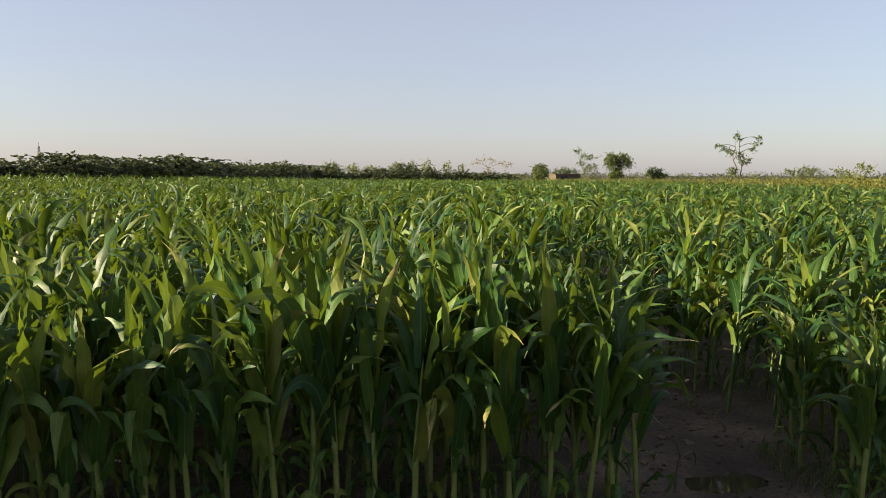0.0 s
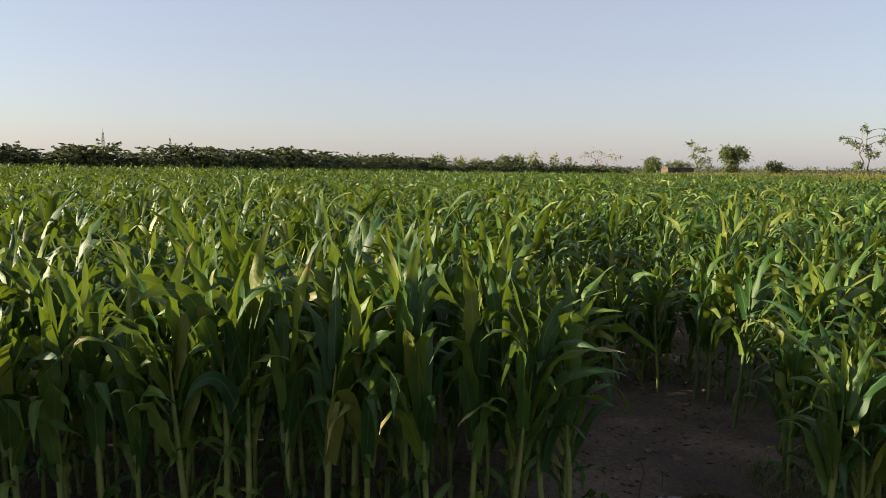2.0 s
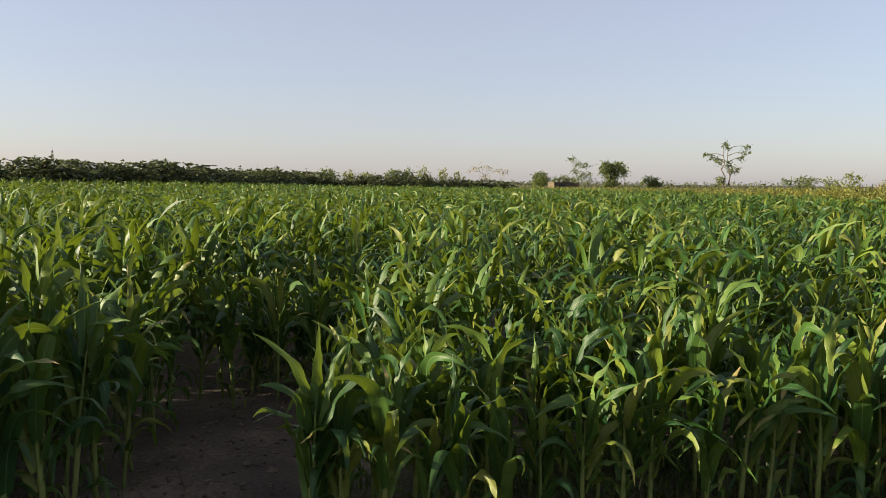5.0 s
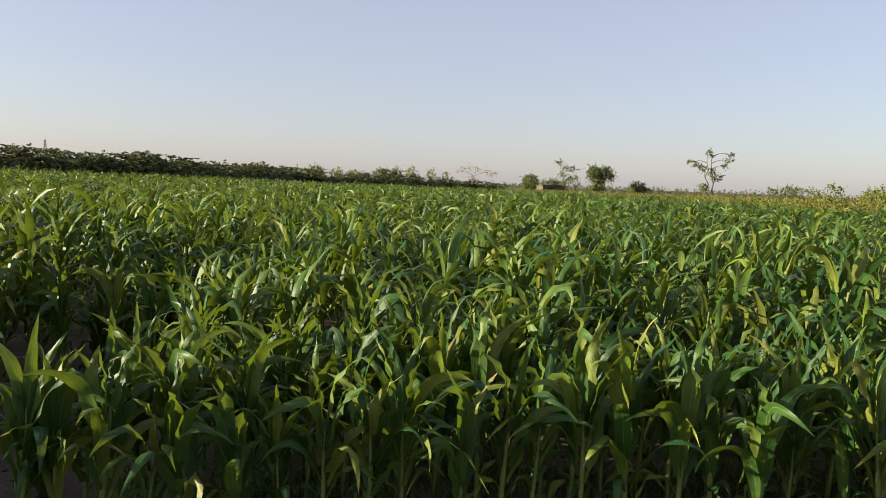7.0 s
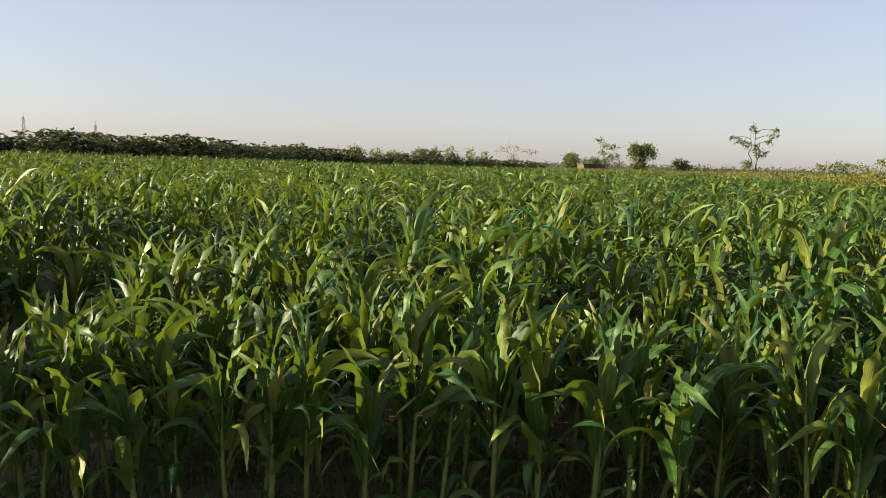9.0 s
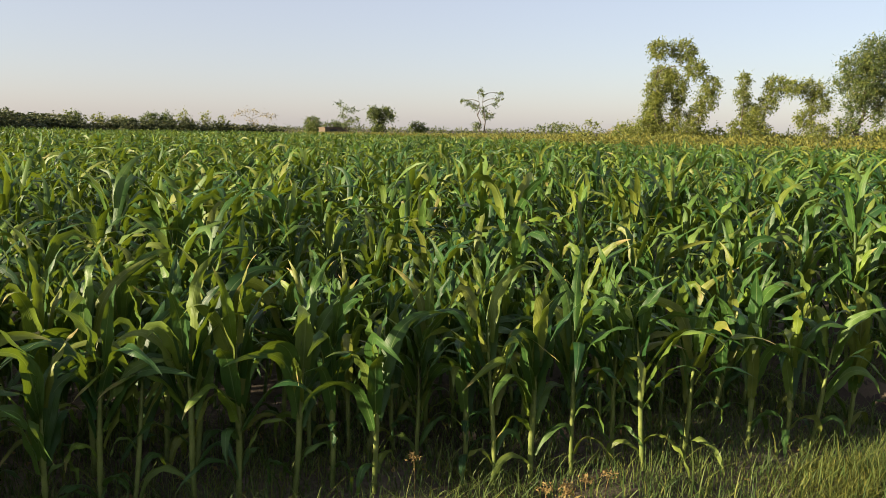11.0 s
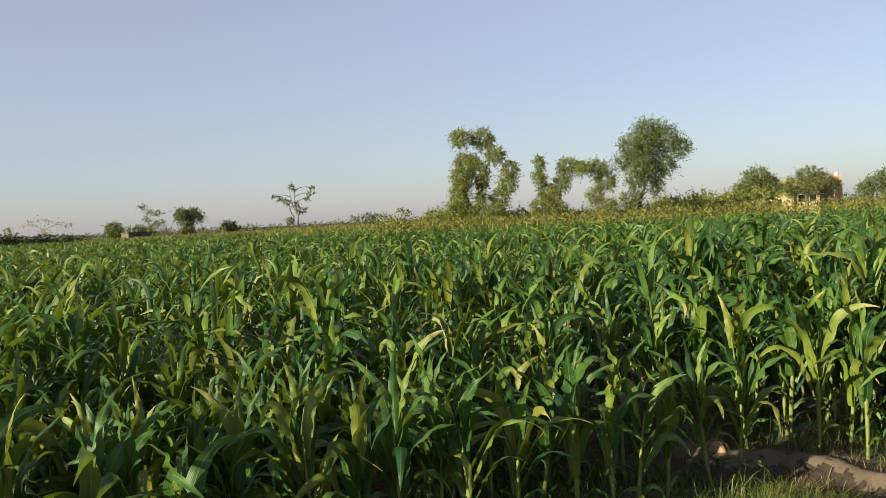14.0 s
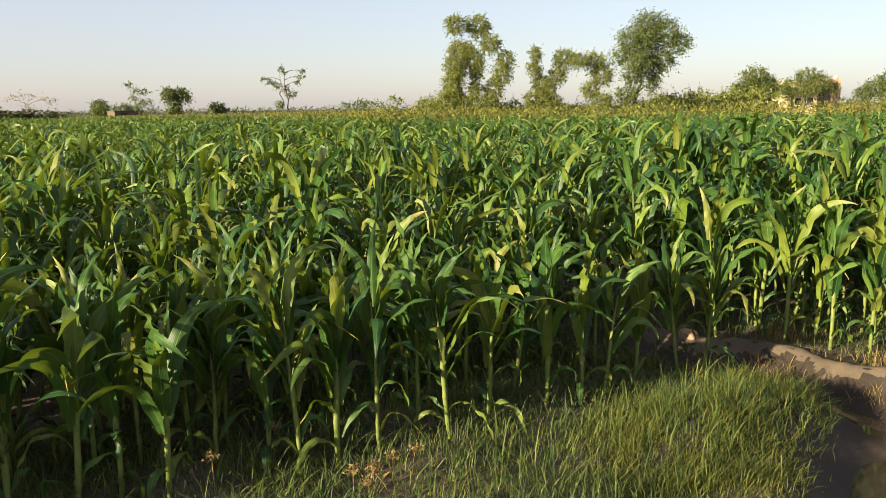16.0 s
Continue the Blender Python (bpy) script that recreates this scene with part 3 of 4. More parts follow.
def tree(name, label, place, blobs, seed, mat, trunk=0.09, size=0.11, sprig=(50, 8, 0.45), hang=0.6, stems=1, flat=0.0, category="tree", group=""):
    """Blobs: rows of sideways, up, radius sideways, radius up. Trunk and limbs lead to each of them; the crown is leaves on twigs."""
    g = np.random.default_rng(seed)
    top = empty(name, place)
    tagged(top, label, category, group)
    toward = Vector((place[0] - 6.5, place[1], 0)).normalized()
    right = np.array([toward.y, -toward.x, 0.0])
    ahead = np.array([toward.x, toward.y, 0.0])
    centres = [right * u + ahead * g.uniform(-0.5, 0.5) * 2 * ru + np.array([0, 0, z]) for u, z, ru, rz in blobs]
    order = np.argsort([c[2] for c in centres])
    high = centres[order[-1]]
    s = Soup()
    nodes = []
    for k in range(stems):
        foot = right * (k - (stems - 1) / 2) * trunk * 3
        tip = high * np.array([0.8, 0.8, 0.92]) + right * (k - (stems - 1) / 2) * 0.4
        t = np.linspace(0, 1, 9)[:, None]
        wob = g.normal(size=(9, 3)) * np.array([1, 1, 0.2]) * 0.05 * high[2] * t * (1 - t) * 2
        line = foot * (1 - t) + tip * t ** np.array([1.4, 1.4, 1.0]) + wob + np.array([0, 0, -0.1]) * (1 - t)
        s.add(*tube(line, trunk * (1 - 0.82 * t[:, 0]), 8))
        nodes += [p for p in line[2:]]
    part("trunk", s.mesh("trunk", M_BARK), top, "grey-brown trunk")
    for c in centres:
        low = [p for p in nodes if p[2] < c[2] - 0.1] or nodes[:1]
        p = min(low, key=lambda q: np.linalg.norm(q - c))
        t = np.linspace(0, 1, 6)[:, None]
        bow = np.array([0, 0, 0.12 * np.linalg.norm(c - p)]) * np.sin(np.pi * t)
        line = p * (1 - t) + c * t + bow + g.normal(size=(6, 3)) * 0.03 * t
        part("limb", mesh_from("limb", *tube(line, trunk * 0.42 * (1 - 0.75 * t[:, 0]), 6), M_BARK), top)
        nodes += [q for q in line[2:]]
    s = Soup()
    for c, (u, z, ru, rz) in zip(centres, blobs):
        n = max(4, int(2.3 * sprig[0] * (ru * rz) ** 0.75))
        pts = sprigs(c, (ru, ru, rz), n, sprig[1], sprig[2], g, hang)
        s.add(*leaflets(pts, size, g, flat, np.array([0, 0, -0.5]) if hang > 0.5 else None))
    part("crown", s.mesh("crown", mat, False), top, "crown of many small leaves")
    return top


def blobs_from(rows, x0, y0, scale, eye=1.62, size=1.0):
    """Clumps drawn on squared paper: across, down, radius; scale in metres a square."""
    return [((a - x0) * scale, eye + (y0 - b) * scale, c * scale * size, (c if len(d) == 0 else d[0]) * scale * size) for a, b, c, *d in rows]


K = 0.0355
BIG = blobs_from([(806, 48, 17), (846, 50, 22), (866, 82, 18, 15), (812, 88, 17), (806, 116, 20), (838, 108, 18), (800, 150, 18), (792, 178, 20), (838, 160, 10, 26), (808, 132, 15), (802, 166, 17), (818, 184, 16), (828, 92, 12), (842, 128, 11)], 800, 195, K, 1.4, 0.96)
SAP1 = blobs_from([(893, 108, 14, 16), (888, 132, 17), (872, 158, 18), (862, 182, 18, 14)], 870, 195, K, 1.4, 0.96)
SAP2 = blobs_from([(946, 100, 9, 14), (944, 126, 12), (958, 152, 17), (942, 178, 18, 14)], 946, 195, K, 1.4, 0.96)
ARCH = blobs_from([(998, 108, 22, 18), (1024, 112, 15, 12), (984, 136, 14), (966, 160, 16), (976, 182, 18, 12)], 966, 195, K, 1.4, 0.96)
SAP3 = blobs_from([(1052, 112, 18, 14), (1064, 134, 20), (1046, 162, 16), (1068, 182, 16, 12)], 1056, 195, K, 1.4, 0.96)
ROUND = blobs_from([(1142, 52, 22, 18), (1112, 78, 19), (1172, 68, 20), (1196, 86, 15), (1136, 96, 22), (1166, 112, 19), (1096, 104, 12), (1118, 138, 15), (1150, 152, 8, 14), (1108, 172, 14), (1140, 74, 18), (1150, 128, 16), (1126, 116, 16)], 1118, 195, K, 1.4, 1.05)
tree("tree", "tall slender sapling with two leafy heads and hanging sprigs", (34.4, 42.4, 0), BIG, 1, M_TREE, 0.10, 0.13, (250, 8, 0.27), 0.3)
tree("tree", "slim young tree with feathery yellow-green leaves", (36.5, 41.1, 0), SAP1, 2, M_TREE, 0.06, 0.125, (250, 8, 0.27), 0.3)
tree("tree", "thin wavy sapling with feathery leaves", (38.8, 39.7, 0), SAP2, 3, M_TREE, 0.05, 0.125, (250, 8, 0.25), 0.3)
tree("tree", "bent young tree whose head arches over", (39.4, 39.3, 0), ARCH, 4, M_TREE, 0.07, 0.125, (250, 8, 0.27), 0.3)
tree("tree", "bushy young tree with hanging leaves", (42.1, 37.7, 0), SAP3, 5, M_TREE, 0.06, 0.125, (250, 8, 0.27), 0.3)
tree("tree", "broad round green tree with a ragged loose crown", (44.0, 36.5, 0), ROUND, 6, M_TREE_DARK, 0.13, 0.14, (200, 8, 0.40), 0.15)

LEAN = [(-1.85, 4.45, 0.42, 0.1), (-1.2, 4.1, 0.45, 0.12), (-0.7, 3.75, 0.3, 0.12), (-0.35, 5.35, 0.25, 0.13), (-0.05, 4.95, 0.22, 0.12), (1.5, 5.15, 0.42, 0.08), (1.5, 4.55, 0.45, 0.09), (1.1, 4.1, 0.25, 0.12),
        (0.5, 3.05, 0.5, 0.2), (0.1, 3.55, 0.25, 0.14), (-0.6, 2.0, 0.35, 0.4)]
tree("tree", "sparse tree with flat layered leaf pads and a forked pale trunk", (34.05, 70.9, 0), LEAN, 7, M_TREE_DARK, 0.09, 0.17, (130, 6, 0.24), 0.2, 2, 0.6)
BUSHY = blobs_from([(602, 142, 24, 18), (640, 138, 26, 16), (662, 156, 16, 12), (618, 164, 22), (632, 190, 12, 16), (612, 205, 16, 12)], 628, 203, 0.035)
tree("tree", "compact dark green tree on a short trunk", (31.7, 103.8, 0), BUSHY, 8, M_TREE_DARK, 0.12, 0.26, (120, 6, 0.5), 0.3)
SMALL = blobs_from([(358, 186, 24, 18), (366, 200, 24, 16), (350, 212, 20, 16)], 360, 207, 0.053)
tree("shrub", "small rounded green shrub", (29.1, 148.8, 0), SMALL, 9, M_TREE_DARK, 0.1, 0.34, (90, 6, 0.5), 0.3, category="shrub")
WISP = blobs_from([(480, 125, 12, 8), (502, 140, 12, 8), (522, 147, 14, 8), (492, 166, 10, 8), (530, 178, 16, 9), (508, 192, 16, 12), (540, 200, 10, 8)], 508, 209, 0.038)
tree("tree", "thin wispy tree with few leaves", (26.8, 101.3, 0), WISP, 10, M_TREE_DARK, 0.07, 0.22, (60, 5, 0.4), 0.2)
BARE = blobs_from([(50, 170, 14, 6), (75, 158, 14, 6), (105, 155, 16, 6), (135, 168, 14, 6), (160, 172, 16, 8), (110, 200, 14, 10), (85, 185, 8, 6)], 90, 209, 0.044)
tree("tree", "almost bare thin branching tree", (15.7, 119.7, 0), BARE, 11, M_DRYBUSH, 0.06, 0.2, (32, 5, 0.5), 0.1)
for k, (x, y, h, w, mat, what) in enumerate([(2.2, 117.0, 3.4, 1.35, M_TREE_DARK, "round dark field tree"), (4.3, 117.0, 3.3, 0.85, M_TREE_DARK, "small dark field tree"),
                                             (6.5, 117.0, 3.9, 0.85, M_TREE, "wispy thin field tree"), (7.2, 116.5, 2.6, 0.75, M_HEDGE, "low dark field shrub"),
                                             (9.4, 117.0, 3.6, 0.75, M_TREE, "wispy thin field tree"), (11.6, 117.0, 3.0, 1.0, M_TREE, "wispy leaning field tree"),
                                             (-4.6, 117.0, 3.3, 0.95, M_TREE, "wispy thin field tree"), (-7.6, 117.0, 3.4, 1.1, M_TREE_DARK, "feathery field tree"),
                                             (-1.8, 117.0, 3.0, 1.2, M_TREE, "spreading field tree"), (37.5, 106.0, 2.6, 1.1, M_TREE_DARK, "low dark field shrub")]):
    dense = 70 if mat is not M_TREE else 26
    rows = [(0, h * 0.86, w * 0.7, 0.45), (-0.5 * w, h * 0.7, w * 0.6, 0.45), (0.55 * w, h * 0.66, w * 0.55, 0.4), (0.1, h * 0.5, w * 0.5, 0.4)]
    tree("tree" if h > 3 else "shrub", what + " at the far field edge", (x, y, 0), rows, 40 + k, mat, 0.07, 0.3, (dense, 5, 0.5), 0.3, category="tree")
LOW = [(-1.4, 1.9, 0.8, 0.3), (0, 2.2, 0.9, 0.3), (1.3, 2.0, 0.9, 0.3), (0.4, 1.4, 1.2, 0.4)]
tree("shrub", "low flat-topped thorny shrub", (54.6, 98.8, 0), [(u, z + 0.25, a, b) for u, z, a, b in LOW], 12, M_TREE_DARK, 0.06, 0.24, (60, 6, 0.4), 0.1, 2, 0.5, category="shrub")
tree("shrub", "open thorny shrub with two heads", (41.9, 65.8, 0), [(-0.9, 2.0, 0.5, 0.3), (0.6, 2.55, 0.45, 0.2), (1.1, 2.2, 0.5, 0.25), (0, 1.5, 0.8, 0.5)], 13, M_TREE, 0.05, 0.2, (60, 6, 0.35), 0.2, 2, category="shrub")
tree("shrub", "dry tan brush beside the saplings", (38.0, 51.5, 0), [(-0.6, 1.5, 0.7, 0.4), (0.3, 1.7, 0.8, 0.4), (1.0, 1.4, 0.7, 0.4)], 14, M_DRYBUSH, 0.04, 0.14, (90, 7, 0.3), 0.1, 2, category="shrub")
tree("shrub", "loose green brush beside the saplings", (36.1, 48.5, 0), [(-0.4, 1.7, 0.5, 0.5), (0.3, 2.0, 0.35, 0.5), (0.9, 1.5, 0.6, 0.4)], 15, M_TREE, 0.04, 0.12, (120, 7, 0.3), 0.3, 2, category="shrub")

# hedge along the field edge: four shrubs, copied; looser ones behind the field
r = random.Random(31)
shrubs = []
for k in range(4):
    rows = [(r.uniform(-1.3, 1.3), r.uniform(0.7, 2.3), r.uniform(0.7, 1.1), r.uniform(0.45, 0.7)) for _ in range(8)] + [(r.uniform(-0.6, 0.6), 2.5, 0.6, 0.4)]
    shrubs.append(tree("shrub", "dense dark shrub of the field hedge", (-40 - 3 * k, 40, 0), rows, 50 + k, M_HEDGE, 0.06, 0.30, (24, 6, 0.30), 0.2, 2, category="shrub", group="hedge shrubs"))


def along(pts, step):
    out = []
    for (ax, ay, ah), (bx_, by_, bh) in zip(pts[:-1], pts[1:]):
        n = max(1, int(math.hypot(bx_ - ax, by_ - ay) / step))
        out += [(ax + (bx_ - ax) * i / n, ay + (by_ - ay) * i / n, ah + (bh - ah) * i / n) for i in range(n)]
    return out


spots = along([(-50, 34, 2.6), (-31, 47, 2.6), (-22, 57, 2.7), (-18, 72, 2.65), (-14.5, 88, 2.6), (-11, 112, 2.5), (20, 119, 2.0)], 1.6)
for i, (x, y, h) in enumerate(spots):
    k = h / 2.7 * r.uniform(0.88, 1.1)
    m = Matrix.Translation((x + r.gauss(0, 0.5), y + r.gauss(0, 0.5), float(ground_height(x, y)) - 0.05)) @ Matrix.Rotation(r.uniform(0, 6.28), 4, "Z") @ Matrix.Diagonal((k * r.uniform(1.1, 1.6), k * r.uniform(1.1, 1.6), k, 1))
    if i < 4:
        shrubs[i].matrix_basis = m
    else:
        copy_thing(shrubs[i % 4], m)

r = random.Random(37)
green = []
for k in range(3):
    rows = [(r.uniform(-1.1, 1.1), r.uniform(0.6, 1.7), r.uniform(0.5, 0.9), r.uniform(0.4, 0.6)) for _ in range(6)]
    green.append(tree("shrub", "loose olive-green shrub at the far side of the field", (-60 - 3 * k, 40, 0), rows, 60 + k, M_TREE, 0.04, 0.2, (55, 7, 0.35), 0.3, 2, category="shrub", group="shrubs behind the field"))
spots = [(34.2, 43.6, 2.1), (35.6, 42.2, 1.9), (37.4, 41.4, 2.2), (38.8, 40.6, 2.0), (40.4, 39.4, 2.2), (42.6, 38.4, 1.9), (44.8, 37.0, 2.2), (46.4, 36.2, 2.2), (48.5, 37.0, 2.6), (50.2, 36.6, 2.4),
         (62.8, 51.2, 3.0), (64.8, 48.8, 3.2), (52.5, 36.0, 2.0), (66.7, 46.6, 3.3), (68.0, 44.8, 3.2), (57.5, 40.0, 1.9), (61.0, 41.0, 2.0), (79.0, 38.5, 2.8), (82.0, 38.0, 3.4), (84.0, 35.0, 3.2), (86.0, 39.5, 3.6), (78.0, 31.0, 3.0), (77.0, 27.0, 3.0)]
for i, (x, y, h) in enumerate(spots):
    k = h / 2.1
    m = Matrix.Translation((x, y, 0)) @ Matrix.Rotation(r.uniform(0, 6.28), 4, "Z") @ Matrix.Diagonal((k * r.uniform(0.8, 1.1), k * r.uniform(0.8, 1.1), k, 1))
    if i < 3:
        green[i].matrix_basis = m
    else:
        copy_thing(green[i % 3], m)
HEAD = [(-1.5, 3.3, 1.2, 0.9), (0.2, 4.2, 1.5, 0.9), (1.6, 3.6, 1.3, 0.9), (-2.6, 2.8, 1.0, 0.8), (2.8, 3.0, 1.0, 0.8), (0.5, 2.9, 1.2, 0.7)]
tree("tree", "broad olive-green tree beside the cream house", (87.2, 53.9, 0), [(u * 0.85, z * 1.05, a * 0.95, b * 0.85) for u, z, a, b in HEAD], 16, M_TREE_DARK, 0.16, 0.17, (150, 7, 0.45), 0.5)
tree("tree", "olive-green tree near the cream house", (70.5, 47.8, 0), [(u * 0.5, z * 0.98, a * 0.8, b * 0.8) for u, z, a, b in HEAD], 17, M_TREE_DARK, 0.14, 0.17, (150, 7, 0.45), 0.5)
tree("tree", "olive-green tree beside the far road", (90.4, 46.8, 0), [(u * 0.8, z * 0.9, a * 0.9, b * 0.9) for u, z, a, b in HEAD], 18, M_TREE_DARK, 0.14, 0.17, (150, 7, 0.45), 0.5)
tree("tree", "narrow upright dark tree", (89.8, 41.8, 0), [(0, 1.3, 0.5, 0.8), (0.1, 2.4, 0.5, 0.9), (-0.1, 3.4, 0.4, 0.8)], 19, M_HEDGE, 0.08, 0.2, (160, 6, 0.3), 0.0)

g = np.random.default_rng(70)
s = Soup()
for k in range(620):
    a = radians(-52 + 124 * k / 619) + g.normal(0, 0.004)
    d = g.uniform(190, 280)
    h = g.uniform(1.5, 2.7) * (1.25 if abs(math.degrees(a) - 52) < 20 else 1.0) * (1.75 if math.degrees(a) < -4 else 1.0)
    c = np.array([6 + d * math.sin(a), d * math.cos(a), h * 0.55])
    s.add(*leaflets(sprigs(c, (2.2, 2.2, h * 0.42), 20, 4, 0.6, g, 0.2), 0.5, g))
tagged(new("far_woods", s.mesh("far_woods", M_HEDGE, False)), "low far line of trees and bushes on the horizon", "woods", kind="stuff")

# ---------------------------------------------------------------- yellow-green crop behind the maize
YEL = [(17, 93), (29, 67.5), (26.8, 36.5), (31, 31), (37, 25.2), (53, 9)]
g = np.random.default_rng(71)
s = Soup()
for (ax, ay), (bx_, by_) in zip(YEL[:-1], YEL[1:]):
    length = math.hypot(bx_ - ax, by_ - ay)
    nx, ny = -(by_ - ay) / length, (bx_ - ax) / length
    if nx < 0:
        nx, ny = -nx, -ny
    n = int(length * 95)
    t, o = g.uniform(0, 1, n), g.uniform(-0.6, 9.0, n)
    x, y = ax + (bx_ - ax) * t + nx * o, ay + (by_ - ay) * t + ny * o
    h = np.interp(y, [8, 30, 60, 90], [1.62, 1.53, 1.33, 1.15]) * g.uniform(0.8, 1.12, n)
    k = 7
    base = np.stack([x, y, 0 * x], -1)[:, None] + np.concatenate([g.normal(0, 0.13, (n, k, 2)), (h[:, None] * g.uniform(0.45, 1.0, (n, k)))[..., None]], -1)
    s.add(*leaflets(base.reshape(-1, 3), 0.16, g, 0, np.array([0, 0, 0.9])))
tagged(new("yellow_crop", s.mesh("yellow_crop", M_YELLOW, False)), "yellowish ripening crop behind the maize", "crop", kind="stuff")

# ---------------------------------------------------------------- house, hut, masts


def soup_part(name, boxes, mat, parent, label=""):
    s = Soup()
    for lo, hi in boxes:
        box_soup(s, lo, hi)
    return part(name, s.mesh(name, mat, False), parent, label)


house = empty("house", (91.2, 56.2, 0))
house.scale = (0.78, 0.9, 0.92)
house.rotation_euler = (0, 0, radians(-57))
tagged(house, "cream plastered farm house with a flat roof behind trees", "house")
wall = soup_part("wall", [((-5.2, 0, 0), (2.6, 6, 4.25)), ((-5.4, -3.0, 0), (-2.2, 0, 2.75)), ((-2.2, -2.4, 0), (1.2, 0, 3.3))], M_PLASTER, house, "cream plastered walls")
soup_part("roof", [((-5.45, -0.15, 4.25), (2.8, 6.15, 4.4)), ((-5.6, -3.15, 2.75), (-2.1, -0.16, 2.88)), ((-2.1, -2.55, 3.3), (1.35, -0.16, 3.42))], M_PLASTER, house, "flat roof slabs")
soup_part("stair_tower", [((2.6, 0.3, 0), (4.2, 4.5, 4.75))], M_BRICK, house, "brown brick stair tower")
for x, y, z in ((-4.6, -0.01, 3.2), (-0.2, -0.01, 3.55), (1.7, -0.01, 2.9), (-4.3, -3.01, 1.5), (-1.2, -2.41, 1.9), (0.3, -2.41, 1.9)):
    w = soup_part("window", [((x - 0.42, y - 0.03, z - 0.45), (x + 0.42, y + 0.004, z + 0.45))], M_DARK, house, "dark window panel imitating the unlit room")
    soup_part("window_frame", [((x - 0.5, y - 0.06, z - 0.53), (x + 0.5, y - 0.03, z - 0.45)), ((x - 0.5, y - 0.06, z + 0.45), (x + 0.5, y - 0.03, z + 0.53)), ((x - 0.5, y - 0.06, z - 0.45), (x - 0.42, y - 0.03, z + 0.45)), ((x + 0.42, y - 0.06, z - 0.45), (x + 0.5, y - 0.03, z + 0.45))], M_WHITE, w)

garden_wall = empty("garden_wall", (92.5, 43.5, 0))
garden_wall.rotation_euler = (0, 0, radians(-62))
tagged(garden_wall, "low cream boundary wall at the far road", "wall")
soup_part("wall", [((-3.0, 0, 0), (3.0, 0.25, 1.9))], M_PLASTER, garden_wall)
soup_part("coping", [((-3.1, -0.05, 1.9), (3.1, 0.3, 2.0))], M_WHITE, garden_wall)

lamp = empty("street_lamp", (91.0, 52.9, 0))
tagged(lamp, "thin grey lamp post with a white head", "lamp post")
part("post", mesh_from("post", *tube([(0, 0, -0.1), (0, 0, 2), (0, 0, 4.1)], [0.09, 0.08, 0.06], 8), M_STEEL), lamp)
part("lamp_head", mesh_from("lamp_head", *tube([(0, 0, 4.05), (0, 0, 4.15), (0, 0, 4.4), (0, 0, 4.55)], [0.08, 0.24, 0.24, 0.06], 10), M_WHITE), lamp, "white lamp head")

hut = empty("hut", (30.2, 131.5, 0))
hut.rotation_euler = (0, 0, radians(15))
hut.scale = (1.5, 0.9, 0.98)
tagged(hut, "small tan mud-walled hut with a flat roof", "hut")
soup_part("wall", [((-1.5, -1.4, -0.1), (1.5, 1.4, 1.75))], M_MUDWALL, hut, "tan mud walls")
soup_part("roof", [((-1.6, -1.5, 1.75), (1.6, 1.5, 1.86))], M_MUDWALL, hut, "flat tan mud roof")
soup_part("door", [((-0.9, -1.43, 0), (-0.1, -1.404, 1.5))], M_DARK, hut, "dark panel imitating the unlit doorway")
tree("shrub", "leafy shrub behind the mud hut", (31.0, 136.0, 0), [(-1.2, 2.3, 0.8, 0.4), (0.2, 2.5, 0.9, 0.45), (1.4, 2.2, 0.9, 0.4), (0.3, 1.6, 1.2, 0.5)], 20, M_TREE_DARK, 0.07, 0.26, (70, 6, 0.4), 0.2, 2, category="shrub")

for x, y, h in ((-293.2, 544.0, 24.2), (-252.3, 564.4, 20.8), (-117.4, 608.0, 11.0)):
    mast = empty("lattice_mast", (x, y, 0))
    tagged(mast, "tall grey steel lattice transmission mast", "mast", "masts on the horizon")
    ww = 1.5
    for a, b in ((-1, -1), (1, -1), (1, 1), (-1, 1)):
        part("leg", mesh_from("leg", *tube([(a * ww, b * ww, -0.3), (a * ww * 0.6, b * ww * 0.6, h * 0.6), (a * 0.35, b * 0.35, h)], [0.16, 0.14, 0.1], 5), M_STEEL), mast)
    s = Soup()
    for k in range(9):
        z0, z1 = h * k / 9, h * (k + 1) / 9
        q0, q1 = ww * (1 - 0.75 * k / 9), ww * (1 - 0.75 * (k + 1) / 9)
        for (a, b), (c, d) in (((-1, -1), (1, -1)), ((1, -1), (1, 1)), ((1, 1), (-1, 1)), ((-1, 1), (-1, -1))):
            s.add(*tube([(a * q0, b * q0, z0), (c * q1, d * q1, z1)], [0.09, 0.09], 4))
            s.add(*tube([(c * q0, d * q0, z0), (a * q1, b * q1, z1)], [0.09, 0.09], 4))
    part("bracing", s.mesh("bracing", M_STEEL), mast, "crossed steel bracing")
    part("antenna", mesh_from("antenna", *tube([(0, 0, h - 0.5), (0, 0, h + 2.5)], [0.14, 0.1], 6), M_STEEL), mast)

# ---------------------------------------------------------------- grass, weeds, litter


